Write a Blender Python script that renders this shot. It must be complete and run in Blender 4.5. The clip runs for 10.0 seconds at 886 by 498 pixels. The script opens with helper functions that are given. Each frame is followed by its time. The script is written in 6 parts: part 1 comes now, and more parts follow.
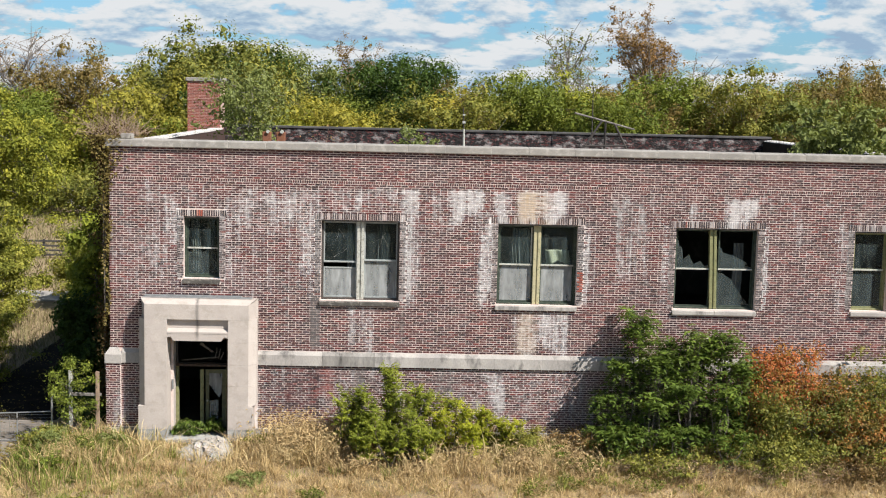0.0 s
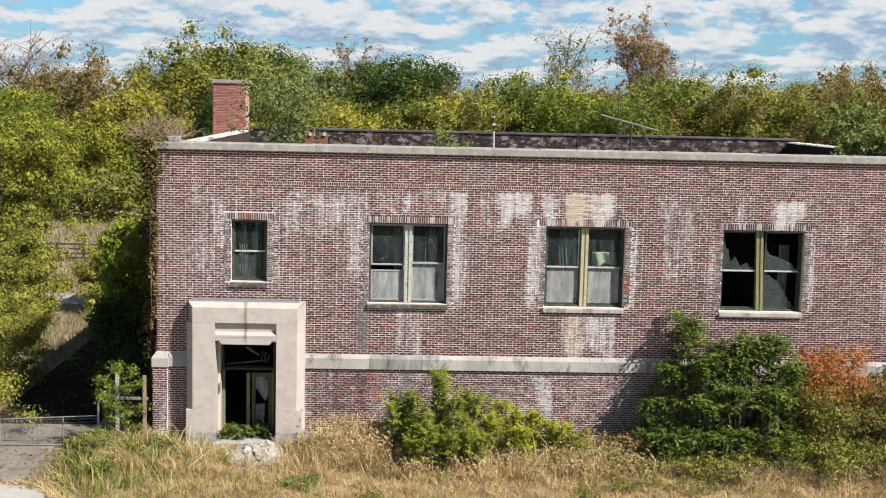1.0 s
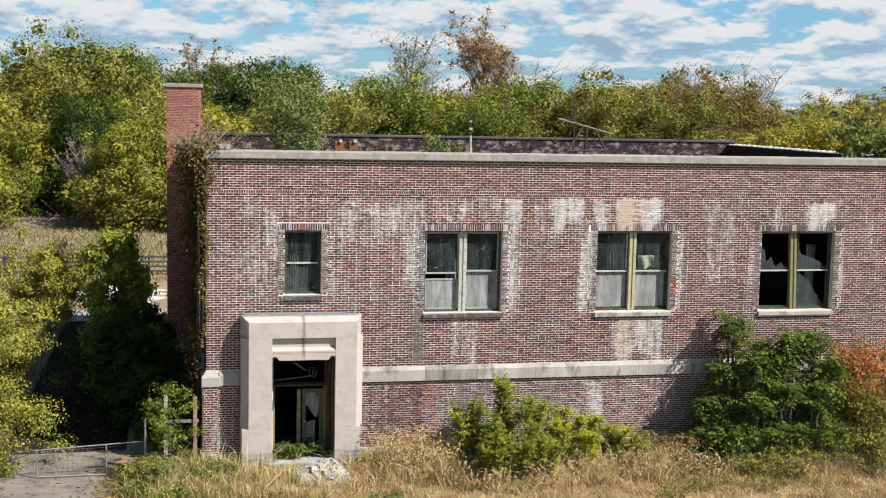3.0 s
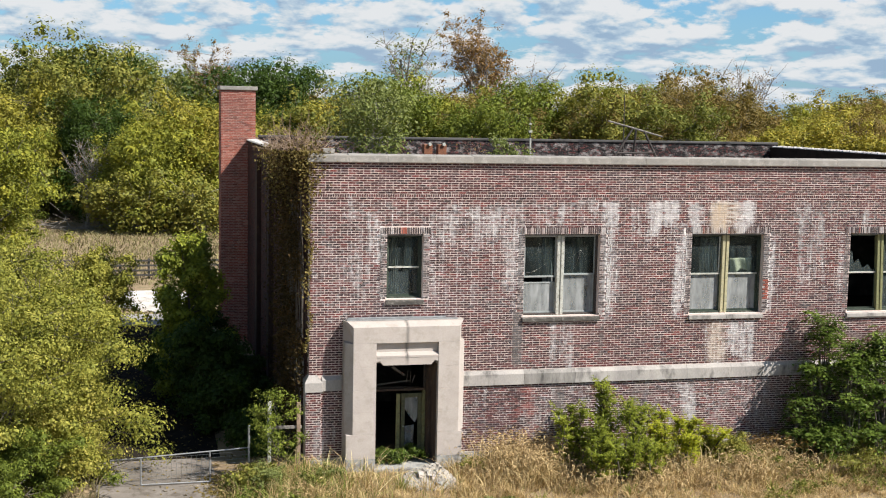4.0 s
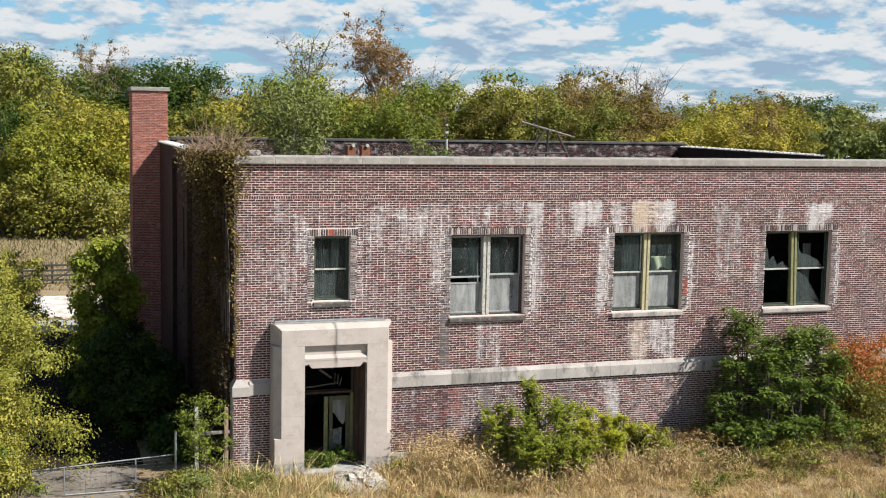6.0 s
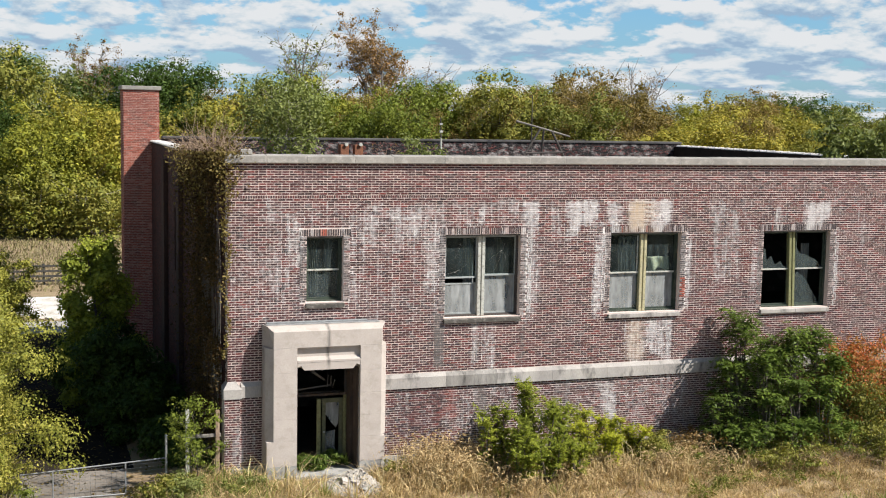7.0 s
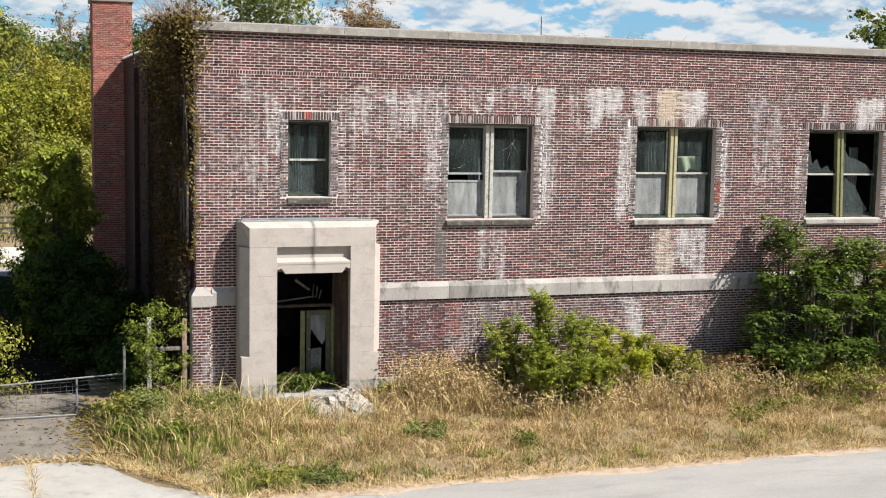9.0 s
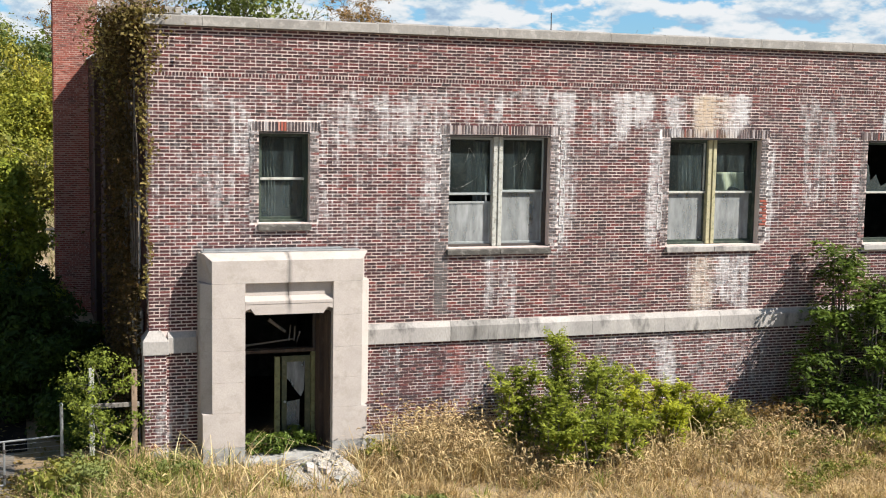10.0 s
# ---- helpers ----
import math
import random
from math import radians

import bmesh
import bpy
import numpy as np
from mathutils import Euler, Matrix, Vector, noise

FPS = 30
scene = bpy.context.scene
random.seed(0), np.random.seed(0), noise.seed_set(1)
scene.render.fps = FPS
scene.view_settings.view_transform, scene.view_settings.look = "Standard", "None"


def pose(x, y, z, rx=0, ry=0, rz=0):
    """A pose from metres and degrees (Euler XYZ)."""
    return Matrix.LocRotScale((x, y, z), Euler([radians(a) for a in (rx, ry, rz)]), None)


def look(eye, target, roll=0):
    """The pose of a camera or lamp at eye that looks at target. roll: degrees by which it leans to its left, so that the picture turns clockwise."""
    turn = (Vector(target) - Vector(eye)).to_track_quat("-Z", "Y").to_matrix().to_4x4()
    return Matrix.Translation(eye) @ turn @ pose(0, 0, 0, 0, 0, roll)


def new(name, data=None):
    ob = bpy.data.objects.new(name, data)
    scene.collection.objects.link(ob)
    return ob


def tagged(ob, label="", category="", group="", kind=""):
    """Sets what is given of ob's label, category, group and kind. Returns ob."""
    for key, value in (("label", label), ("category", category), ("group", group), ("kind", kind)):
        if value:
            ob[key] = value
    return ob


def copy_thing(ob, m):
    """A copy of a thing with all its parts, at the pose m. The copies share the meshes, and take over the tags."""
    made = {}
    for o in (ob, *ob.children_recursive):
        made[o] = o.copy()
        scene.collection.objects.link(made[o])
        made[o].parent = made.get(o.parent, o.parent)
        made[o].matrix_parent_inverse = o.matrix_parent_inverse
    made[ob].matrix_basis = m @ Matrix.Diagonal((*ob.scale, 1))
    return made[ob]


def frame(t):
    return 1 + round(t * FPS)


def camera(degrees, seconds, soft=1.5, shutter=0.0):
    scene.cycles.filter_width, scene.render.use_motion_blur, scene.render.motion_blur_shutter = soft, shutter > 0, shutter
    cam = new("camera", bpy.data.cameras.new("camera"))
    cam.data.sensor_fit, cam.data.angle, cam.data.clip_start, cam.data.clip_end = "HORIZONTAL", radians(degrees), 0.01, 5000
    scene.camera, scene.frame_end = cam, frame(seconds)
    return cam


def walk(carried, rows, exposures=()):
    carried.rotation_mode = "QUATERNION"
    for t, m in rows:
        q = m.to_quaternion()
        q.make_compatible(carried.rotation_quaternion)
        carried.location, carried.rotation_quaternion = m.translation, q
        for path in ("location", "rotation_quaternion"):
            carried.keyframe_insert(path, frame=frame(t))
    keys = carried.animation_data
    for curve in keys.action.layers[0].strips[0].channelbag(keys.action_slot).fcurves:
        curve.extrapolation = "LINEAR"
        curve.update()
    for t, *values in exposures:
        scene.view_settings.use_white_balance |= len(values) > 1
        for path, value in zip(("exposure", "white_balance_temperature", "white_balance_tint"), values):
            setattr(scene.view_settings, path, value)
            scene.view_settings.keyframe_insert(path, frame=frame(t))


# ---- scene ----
cam = camera(39.1, 10.0, 1.12)
METRES, EYE, TILT, LEAN, TURN = 28.8, 11.16, 0.0, 0.0, -1.6
EAST, NORTH = 9.63, -40.68
ROWS = [
    (0.0, 0.0, 0.0, 0.0, 0.16, -6.82, -1.37),
    (0.5, -0.0264, 0.0003, -0.0001, 0.21, -6.8, -1.35),
    (1.0, -0.0735, 0.002, -0.0005, -0.61, -6.74, -1.33),
    (1.5, -0.1396, 0.0058, -0.0008, -4.59, -6.67, -1.31),
    (2.0, -0.2164, 0.0171, -0.001, -9.91, -6.55, -1.28),
    (2.5, -0.2958, 0.0329, -0.0016, -10.84, -6.5, -1.23),
    (3.0, -0.3769, 0.0513, -0.0011, -10.64, -6.5, -1.21),
    (3.2, -0.4073, 0.0588, -0.0011, -10.62, -6.5, -1.2),
    (4.3, -0.5499, 0.09, -0.0019, -12.80, -6.4, -1.14),
    (4.5, -0.5572, 0.0915, -0.002, -12.84, -6.4, -1.14),
    (5.0, -0.5592, 0.092, -0.0019, -13.0, -6.39, -1.14),
    (5.5, -0.5582, 0.0918, -0.0019, -15.96, -6.33, -1.13),
    (5.7, -0.5575, 0.0925, -0.0019, -16.84, -6.31, -1.12),
    (7.0, -0.5511, 0.1106, -0.004, -17.38, -6.27, -1.08),
    (7.5, -0.5424, 0.1352, -0.0307, -17.38, -6.21, -1.07),
    (8.0, -0.5325, 0.1656, -0.0836, -17.41, -6.15, -1.07),
    (8.5, -0.5226, 0.2015, -0.1241, -17.42, -6.15, -1.04),
    (9.0, -0.5026, 0.2692, -0.1306, -17.43, -6.14, -1.05),
    (9.5, -0.474, 0.362, -0.1265, -17.42, -6.12, -1.04),
    (10.0, -0.4476, 0.4453, -0.1231, -17.43, -6.11, -1.02),
]
walk(cam, [(t, pose(EAST, NORTH, EYE, TILT, LEAN, TURN) @ pose(METRES * x, METRES * y, METRES * z, 90 + pitch, roll, yaw)) for t, x, y, z, yaw, pitch, roll in ROWS], [(0.0, 0.89), (7.0, 0.89), (8.8, 0.93), (10.0, 1.04)])

# ---- world, sun, exposure ----
SUN = Vector((1.2, -1.0, 1.6)).normalized()
sun = new("sun", bpy.data.lights.new("sun", "SUN"))
sun.data.energy, sun.data.angle, sun.data.color = 5.0, radians(0.55), (1.0, 0.95, 0.895)
sun.matrix_world = look(tuple(SUN * 60), (0, 0, 0))


def add(nt, kind, *ins):
    """A node whose inputs are filled in order with sockets or values; None leaves one alone."""
    nd = nt.nodes.new(kind)
    for slot, v in zip(nd.inputs, ins):
        if v is None:
            continue
        if isinstance(v, bpy.types.NodeSocket):
            nt.links.new(v, slot)
        else:
            slot.default_value = v
    return nd


def calc(nt, op, a, b=None, c=None, clamp=False):
    nd = nt.nodes.new("ShaderNodeMath")
    nd.operation, nd.use_clamp = op, clamp
    for slot, v in zip(nd.inputs, (a, b, c)):
        if isinstance(v, bpy.types.NodeSocket):
            nt.links.new(v, slot)
        elif v is not None:
            slot.default_value = v
    return nd.outputs[0]


def vec(nt, op, a, b):
    nd = nt.nodes.new("ShaderNodeVectorMath")
    nd.operation = op
    for slot, v in zip(nd.inputs, (a, b)):
        if isinstance(v, bpy.types.NodeSocket):
            nt.links.new(v, slot)
        else:
            slot.default_value = v
    return nd.outputs[0]


def mixc(nt, f, a, b, blend="MIX"):
    nd = nt.nodes.new("ShaderNodeMix")
    nd.data_type, nd.blend_type = "RGBA", blend
    for i, v in ((0, f), (6, a), (7, b)):
        if isinstance(v, bpy.types.NodeSocket):
            nt.links.new(v, nd.inputs[i])
        else:
            nd.inputs[i].default_value = v if i == 0 else (*v[:3], 1)
    return nd.outputs[2]


def ramp(nt, f, stops):
    nd = add(nt, "ShaderNodeValToRGB", f)
    els = nd.color_ramp.elements
    while len(els) < len(stops):
        els.new(0.5)
    for e, (p, c) in zip(els, stops):
        e.position = p
        e.color = (c, c, c, 1) if isinstance(c, (int, float)) else (*c, 1)
    return nd.outputs[0]


def noise_at(nt, v, scale, detail=4.0, rough=0.55):
    nd = nt.nodes.new("ShaderNodeTexNoise")
    nt.links.new(v, nd.inputs["Vector"])
    nd.inputs["Scale"].default_value = scale
    nd.inputs["Detail"].default_value = detail
    nd.inputs["Roughness"].default_value = rough
    return nd.outputs[0]


def position(nt):
    return nt.nodes.new("ShaderNodeNewGeometry").outputs["Position"]


def chance(nt):
    """A number from 0 to 1 for each piece, joined or single."""
    a = nt.nodes.new("ShaderNodeNewGeometry").outputs["Random Per Island"]
    b = nt.nodes.new("ShaderNodeObjectInfo").outputs["Random"]
    return calc(nt, "FRACT", calc(nt, "ADD", a, b))


world = bpy.data.worlds.new("sky")
scene.world = world
world.use_nodes = True
nt = world.node_tree
bg = nt.nodes["Background"]
sky = nt.nodes.new("ShaderNodeTexSky")
sky.sky_type, sky.sun_disc = "NISHITA", False
sky.sun_elevation, sky.sun_rotation = math.asin(SUN.z), math.atan2(SUN.x, SUN.y)
sky.dust_density, sky.ozone_density = 0.6, 2.0
d = nt.nodes.new("ShaderNodeTexCoord").outputs["Generated"]
sep = add(nt, "ShaderNodeSeparateXYZ", d)
h = calc(nt, "MAXIMUM", sep.outputs[2], 0.0)


def cloud_at(lift):
    """Cloud density: long flat heaps, smaller towards the horizon."""
    z = calc(nt, "MULTIPLY", calc(nt, "LOGARITHM", calc(nt, "ADD", h, 0.035 + lift), 2.71828), 0.26)
    v = add(nt, "ShaderNodeCombineXYZ", sep.outputs[0], sep.outputs[1], z).outputs[0]
    big = noise_at(nt, v, 8.0, 2.0, 0.5)
    return calc(nt, "ADD", calc(nt, "MULTIPLY", noise_at(nt, v, 22.0, 9.0, 0.56), 0.70), calc(nt, "MULTIPLY", big, 0.30))


n1, n2, n3 = cloud_at(0.0), cloud_at(0.003), cloud_at(0.010)
cover = calc(nt, "MULTIPLY", ramp(nt, n1, [(0.435, 0.0), (0.485, 1.0)]), ramp(nt, h, [(0.22, 1.0), (0.55, 0.12)]))
# where more cloud lies just above a spot it is an underside, grey; where less lies above it is a bright top
above = calc(nt, "ADD", calc(nt, "MULTIPLY", calc(nt, "SUBTRACT", n2, n1), 3.0), calc(nt, "MULTIPLY", calc(nt, "SUBTRACT", n3, n1), 3.2))
over = calc(nt, "ADD", above, calc(nt, "MULTIPLY", calc(nt, "SUBTRACT", n3, 0.47), 1.8))
lit = ramp(nt, calc(nt, "ADD", over, 0.36), [(0.08, (1.0, 1.03, 1.06)), (0.36, (0.83, 0.92, 0.99)), (0.58, (0.62, 0.78, 0.93)), (0.9, (0.42, 0.59, 0.79))])
blue = mixc(nt, 1.0, sky.outputs[0], (0.075, 0.132, 0.182), "MULTIPLY")
# the clear sky deepens towards the zenith
blue = mixc(nt, 1.0, blue, ramp(nt, h, [(0.12, 1.0), (0.45, 0.6)]), "MULTIPLY")
haze = ramp(nt, h, [(0.0, 0.6), (0.14, 0.0)])
blue = mixc(nt, haze, blue, (0.45, 0.66, 0.86))
nt.links.new(mixc(nt, cover, blue, lit), bg.inputs[0])
bg.inputs[1].default_value = 0.42

# ---- materials ----


def surface(name, rough=0.85):
    m = bpy.data.materials.new(name)
    m.use_nodes = True
    b = m.node_tree.nodes["Principled BSDF"]
    b.inputs["Roughness"].default_value = rough
    b.inputs["Specular IOR Level"].default_value = 0.3
    return m, m.node_tree, b


def relief(nt, b, height, strength=0.4, distance=0.02):
    nd = add(nt, "ShaderNodeBump", strength, distance)
    nt.links.new(height, nd.inputs["Height"])
    nt.links.new(nd.outputs[0], b.inputs["Normal"])


def weather(nt, colour, p, amount=1.0, white=(0.50, 0.478, 0.465), lead=0.0, grime=1.0):
    """White bloom, soot, rust yellow and raw red of the facade, from the wall's own stain map."""
    st = nt.nodes.new("ShaderNodeAttribute")
    st.attribute_name = "stain"
    s = add(nt, "ShaderNodeSeparateColor", st.outputs["Color"])
    streak = noise_at(nt, vec(nt, "MULTIPLY", p, (4.8, 4.8, 0.6)), 1.0, 5.0, 0.62)
    fine = noise_at(nt, vec(nt, "MULTIPLY", p, (1.0, 1.0, 0.7)), 8.0, 5.0, 0.68)
    w = calc(nt, "ADD", calc(nt, "MULTIPLY", calc(nt, "SUBTRACT", streak, 0.5), 1.7), calc(nt, "MULTIPLY", calc(nt, "SUBTRACT", fine, 0.5), 1.6))
    w = ramp(nt, calc(nt, "ADD", calc(nt, "ADD", s.outputs[0], lead), w), [(0.36, 0.0), (0.60, amount * 0.24), (0.78, amount * 0.66), (1.05, amount)])
    colour = mixc(nt, w, colour, white)
    k = ramp(nt, calc(nt, "ADD", s.outputs[1], calc(nt, "SUBTRACT", streak, 0.5)), [(0.3, 0.0), (0.85, 0.82 * grime)])
    colour = mixc(nt, k, colour, (0.10, 0.092, 0.088))
    colour = mixc(nt, calc(nt, "MULTIPLY", st.outputs["Alpha"], ramp(nt, fine, [(0.3, 0.25), (0.6, 0.8)])), colour, (0.26, 0.07, 0.055))
    y = calc(nt, "MULTIPLY", s.outputs[2], ramp(nt, streak, [(0.3, 0.25), (0.6, 0.9)]))
    return mixc(nt, calc(nt, "MULTIPLY", y, 0.7), colour, (0.44, 0.30, 0.15))


def brick_material(name, tones, bloom=1.0, haze=0.0):
    m, nt, b = surface(name, 0.9)
    p = position(nt)
    c = ramp(nt, chance(nt), tones)
    c = mixc(nt, ramp(nt, noise_at(nt, p, 26.0, 3.0), [(0.35, 0.0), (0.75, 0.3)]), c, (0.05, 0.04, 0.04))
    patch = ramp(nt, noise_at(nt, p, 0.55, 4.0, 0.6), [(0.42, 0.0), (0.68, 0.4)])
    c = mixc(nt, patch, c, (0.060, 0.045, 0.048))
    raw = ramp(nt, noise_at(nt, vec(nt, "ADD", p, (31.0, 0.0, 17.0)), 0.42, 4.0, 0.6), [(0.42, 0.0), (0.62, 0.6)])
    c = mixc(nt, raw, c, mixc(nt, 1.0, c, (1.35, 1.02, 0.97), "MULTIPLY"))
    if haze:
        c = mixc(nt, haze, c, (0.30, 0.24, 0.23))
    nt.links.new(weather(nt, c, p, bloom) if bloom else c, b.inputs["Base Color"])
    relief(nt, b, noise_at(nt, p, 60.0, 3.0), 0.35, 0.006)
    return m


def mortar_material(name, base, dark, bloom=1.0):
    m, nt, b = surface(name, 0.95)
    p = position(nt)
    c = mixc(nt, ramp(nt, noise_at(nt, p, 3.0, 6.0, 0.7), [(0.35, 0.0), (0.7, 0.8)]), base, dark)
    nt.links.new(weather(nt, c, p, bloom, (0.64, 0.61, 0.585), 0.18, 0.6) if bloom else c, b.inputs["Base Color"])
    relief(nt, b, noise_at(nt, p, 80.0, 2.0), 0.4, 0.005)
    return m


def mottled(name, a, b_, scale, rough=0.85, third=None, fine=30.0, bump=0.3, depth=0.01, stretch=(1, 1, 1), metal=0.0, soft=(0.34, 0.66)):
    """A surface of two tones at one scale, with finer grain and an optional third tone in patches."""
    m, nt, b = surface(name, rough)
    p = vec(nt, "MULTIPLY", position(nt), stretch)
    c = mixc(nt, ramp(nt, noise_at(nt, p, scale, 6.0, 0.62), [(soft[0], 0.0), (soft[1], 1.0)]), a, b_)
    if third:
        c = mixc(nt, ramp(nt, noise_at(nt, vec(nt, "ADD", p, (7.3, 2.1, 4.4)), scale * 2.3, 5.0, 0.65), [(0.52, 0.0), (0.66, 0.85)]), c, third)
    g = noise_at(nt, p, fine, 4.0, 0.6)
    c = mixc(nt, 1.0, c, ramp(nt, g, [(0.25, 0.72), (0.75, 1.0)]), "MULTIPLY")
    nt.links.new(c, b.inputs["Base Color"])
    b.inputs["Metallic"].default_value = metal
    relief(nt, b, g, bump, depth)
    return m


def leaf_material(name, tones, shine=0.5, through_light=0.34, patch=0.9):
    m = bpy.data.materials.new(name)
    m.use_nodes = True
    nt = m.node_tree
    nt.nodes.clear()
    info = nt.nodes.new("ShaderNodeObjectInfo").outputs["Random"]
    isl = nt.nodes.new("ShaderNodeNewGeometry").outputs["Random Per Island"]
    p = position(nt)
    f = calc(nt, "ADD", calc(nt, "MULTIPLY", isl, 0.28), calc(nt, "MULTIPLY", info, 0.25))
    f = calc(nt, "ADD", f, calc(nt, "MULTIPLY", calc(nt, "SUBTRACT", noise_at(nt, p, patch, 4.0, 0.6), 0.28), 0.95), clamp=True)
    c = ramp(nt, f, tones)
    c = mixc(nt, 1.0, c, ramp(nt, isl, [(0.0, 0.8), (1.0, 1.08)]), "MULTIPLY")
    b = add(nt, "ShaderNodeBsdfPrincipled", c)
    b.inputs["Roughness"].default_value = shine
    b.inputs["Specular IOR Level"].default_value = 0.16
    t = add(nt, "ShaderNodeBsdfTranslucent", mixc(nt, 1.0, c, (1.0, 1.0, 0.55), "MULTIPLY"))
    mx = add(nt, "ShaderNodeMixShader", through_light, b.outputs[0], t.outputs[0])
    out = nt.nodes.new("ShaderNodeOutputMaterial")
    nt.links.new(mx.outputs[0], out.inputs[0])
    return m


def glass_material(name, film, amount, rough=0.06, low=0.55, high=1.35, gloss=0.5):
    """A pane that lets light through, with gloss and a film of its own shape: dust, and where bluish also painted sky
    reflection.
    """
    m = bpy.data.materials.new(name)
    m.use_nodes = True
    nt = m.node_tree
    nt.nodes.clear()
    p = position(nt)
    cl = add(nt, "ShaderNodeBsdfTransparent", (0.70, 0.77, 0.76, 1))
    gl = add(nt, "ShaderNodeBsdfGlossy", (0.9, 0.95, 0.95, 1), rough)
    fr = calc(nt, "MULTIPLY", add(nt, "ShaderNodeFresnel", 1.45).outputs[0], gloss, clamp=True)
    pane = add(nt, "ShaderNodeMixShader", fr, cl.outputs[0], gl.outputs[0])
    df = add(nt, "ShaderNodeBsdfDiffuse", mixc(nt, noise_at(nt, p, 2.5, 4.0), film, [c * 0.55 for c in film]))
    w = ramp(nt, noise_at(nt, vec(nt, "MULTIPLY", p, (5.0, 5.0, 1.1)), 1.0, 5.0, 0.6), [(0.3, amount * low), (0.52, amount * (low + high) * 0.42), (0.75, min(1.0, amount * high))])
    mx = add(nt, "ShaderNodeMixShader", w, pane.outputs[0], df.outputs[0])
    out = nt.nodes.new("ShaderNodeOutputMaterial")
    nt.links.new(mx.outputs[0], out.inputs[0])
    return m


TONES = [(0.0, (0.024, 0.0145, 0.015)), (0.3, (0.043, 0.0180, 0.0185)), (0.6, (0.068, 0.0222, 0.0225)), (0.88, (0.096, 0.029, 0.027)), (0.99, (0.150, 0.042, 0.036))]
BRICK = brick_material("brick_face", TONES, 0.76)
SOLDIER = brick_material("brick_soldier", [(0.0, (0.035, 0.030, 0.031)), (0.5, (0.055, 0.042, 0.042)), (0.7, (0.10, 0.078, 0.075)), (0.84, (0.34, 0.32, 0.31)), (0.955, (0.36, 0.34, 0.33)), (0.965, (0.18, 0.06, 0.05))], 0.7)
CHIMNEY = brick_material("brick_chimney", [(0.0, (0.15, 0.050, 0.036)), (0.12, (0.24, 0.070, 0.046)), (0.55, (0.31, 0.082, 0.052)), (0.88, (0.37, 0.105, 0.070)), (0.97, (0.46, 0.22, 0.17))], 0.0)
# Darker copy of the front brick: the west side's shade sits in its tones.
SHADEBRICK = brick_material("brick_shade", [(0.0, (0.035, 0.017, 0.014)), (0.5, (0.066, 0.023, 0.018)), (0.9, (0.10, 0.032, 0.023))], 0.0)
TARBRICK = mottled("tarred_brick", (0.020, 0.018, 0.018), (0.26, 0.235, 0.225), 2.6, 0.95, (0.17, 0.055, 0.05), 7.0, 1.0, 0.08, (1, 1, 1.7), 0.0, (0.50, 0.64))
MORTAR = mortar_material("mortar", (0.61, 0.502, 0.452), (0.465, 0.368, 0.329))
# Front mortar darkened likewise, with the side wall's shade in the colour.
SHADEMORTAR = mortar_material("mortar_shade", (0.060, 0.033, 0.025), (0.030, 0.018, 0.014), 0.0)
CHIMNEYMORTAR = mortar_material("mortar_chimney", (0.48, 0.34, 0.28), (0.26, 0.16, 0.125), 0.0)
def streaked_stone():
    """Pale limestone with one dark water streak below the middle joint of the portal."""
    m, nt, b = surface("limestone", 0.9)
    p = position(nt)
    c = mixc(nt, ramp(nt, noise_at(nt, p, 1.6, 6.0, 0.62), [(0.34, 0.0), (0.66, 1.0)]), (0.465, 0.415, 0.372), (0.41, 0.363, 0.325))
    c = mixc(nt, ramp(nt, noise_at(nt, p, 3.7, 5.0, 0.65), [(0.52, 0.0), (0.66, 0.85)]), c, (0.375, 0.335, 0.29))
    g = noise_at(nt, p, 45.0, 4.0, 0.6)
    c = mixc(nt, 1.0, c, ramp(nt, g, [(0.25, 0.78), (0.75, 1.0)]), "MULTIPLY")
    q = add(nt, "ShaderNodeSeparateXYZ", p)
    wob = noise_at(nt, vec(nt, "MULTIPLY", p, (9.0, 9.0, 1.4)), 1.0, 4.0, 0.6)
    off = calc(nt, "ABSOLUTE", calc(nt, "SUBTRACT", q.outputs[0], 2.84))
    k = calc(nt, "MULTIPLY", ramp(nt, calc(nt, "ADD", off, calc(nt, "MULTIPLY", wob, 0.16)), [(0.07, 0.75), (0.17, 0.0)]), ramp(nt, calc(nt, "MULTIPLY", q.outputs[2], 0.2), [(0.62, 0.0), (0.68, 1.0)]))
    c = mixc(nt, k, c, (0.10, 0.095, 0.085))
    nt.links.new(c, b.inputs["Base Color"])
    relief(nt, b, g, 0.25, 0.006)
    return m


STONE = streaked_stone()
BANDSTONE = mottled("weathered_limestone", (0.46, 0.43, 0.39), (0.30, 0.28, 0.26), 0.8, 0.9, (0.10, 0.095, 0.09), 30.0, 0.3, 0.008, (1, 1, 0.45))
STAINEDBAND = mottled("water_stained_limestone", (0.36, 0.34, 0.31), (0.17, 0.16, 0.145), 1.1, 0.9, (0.075, 0.07, 0.065), 30.0, 0.3, 0.008, (1.6, 1.6, 0.35), 0.0, (0.38, 0.60))
COPING = mottled("coping_stone", (0.32, 0.30, 0.268), (0.235, 0.222, 0.20), 1.8, 0.92, (0.40, 0.375, 0.335), 30.0, 0.35, 0.008)
CONCRETE = mottled("foundation_concrete", (0.42, 0.41, 0.38), (0.27, 0.27, 0.25), 1.6, 0.95, (0.19, 0.18, 0.17), 35.0, 0.4, 0.01)
# Room plaster and boards: dark colours stand in for unlit interiors.
PLASTER = mottled("unlit_plaster", (0.10, 0.10, 0.09), (0.06, 0.062, 0.058), 1.2, 0.9, (0.16, 0.16, 0.14), 20.0)
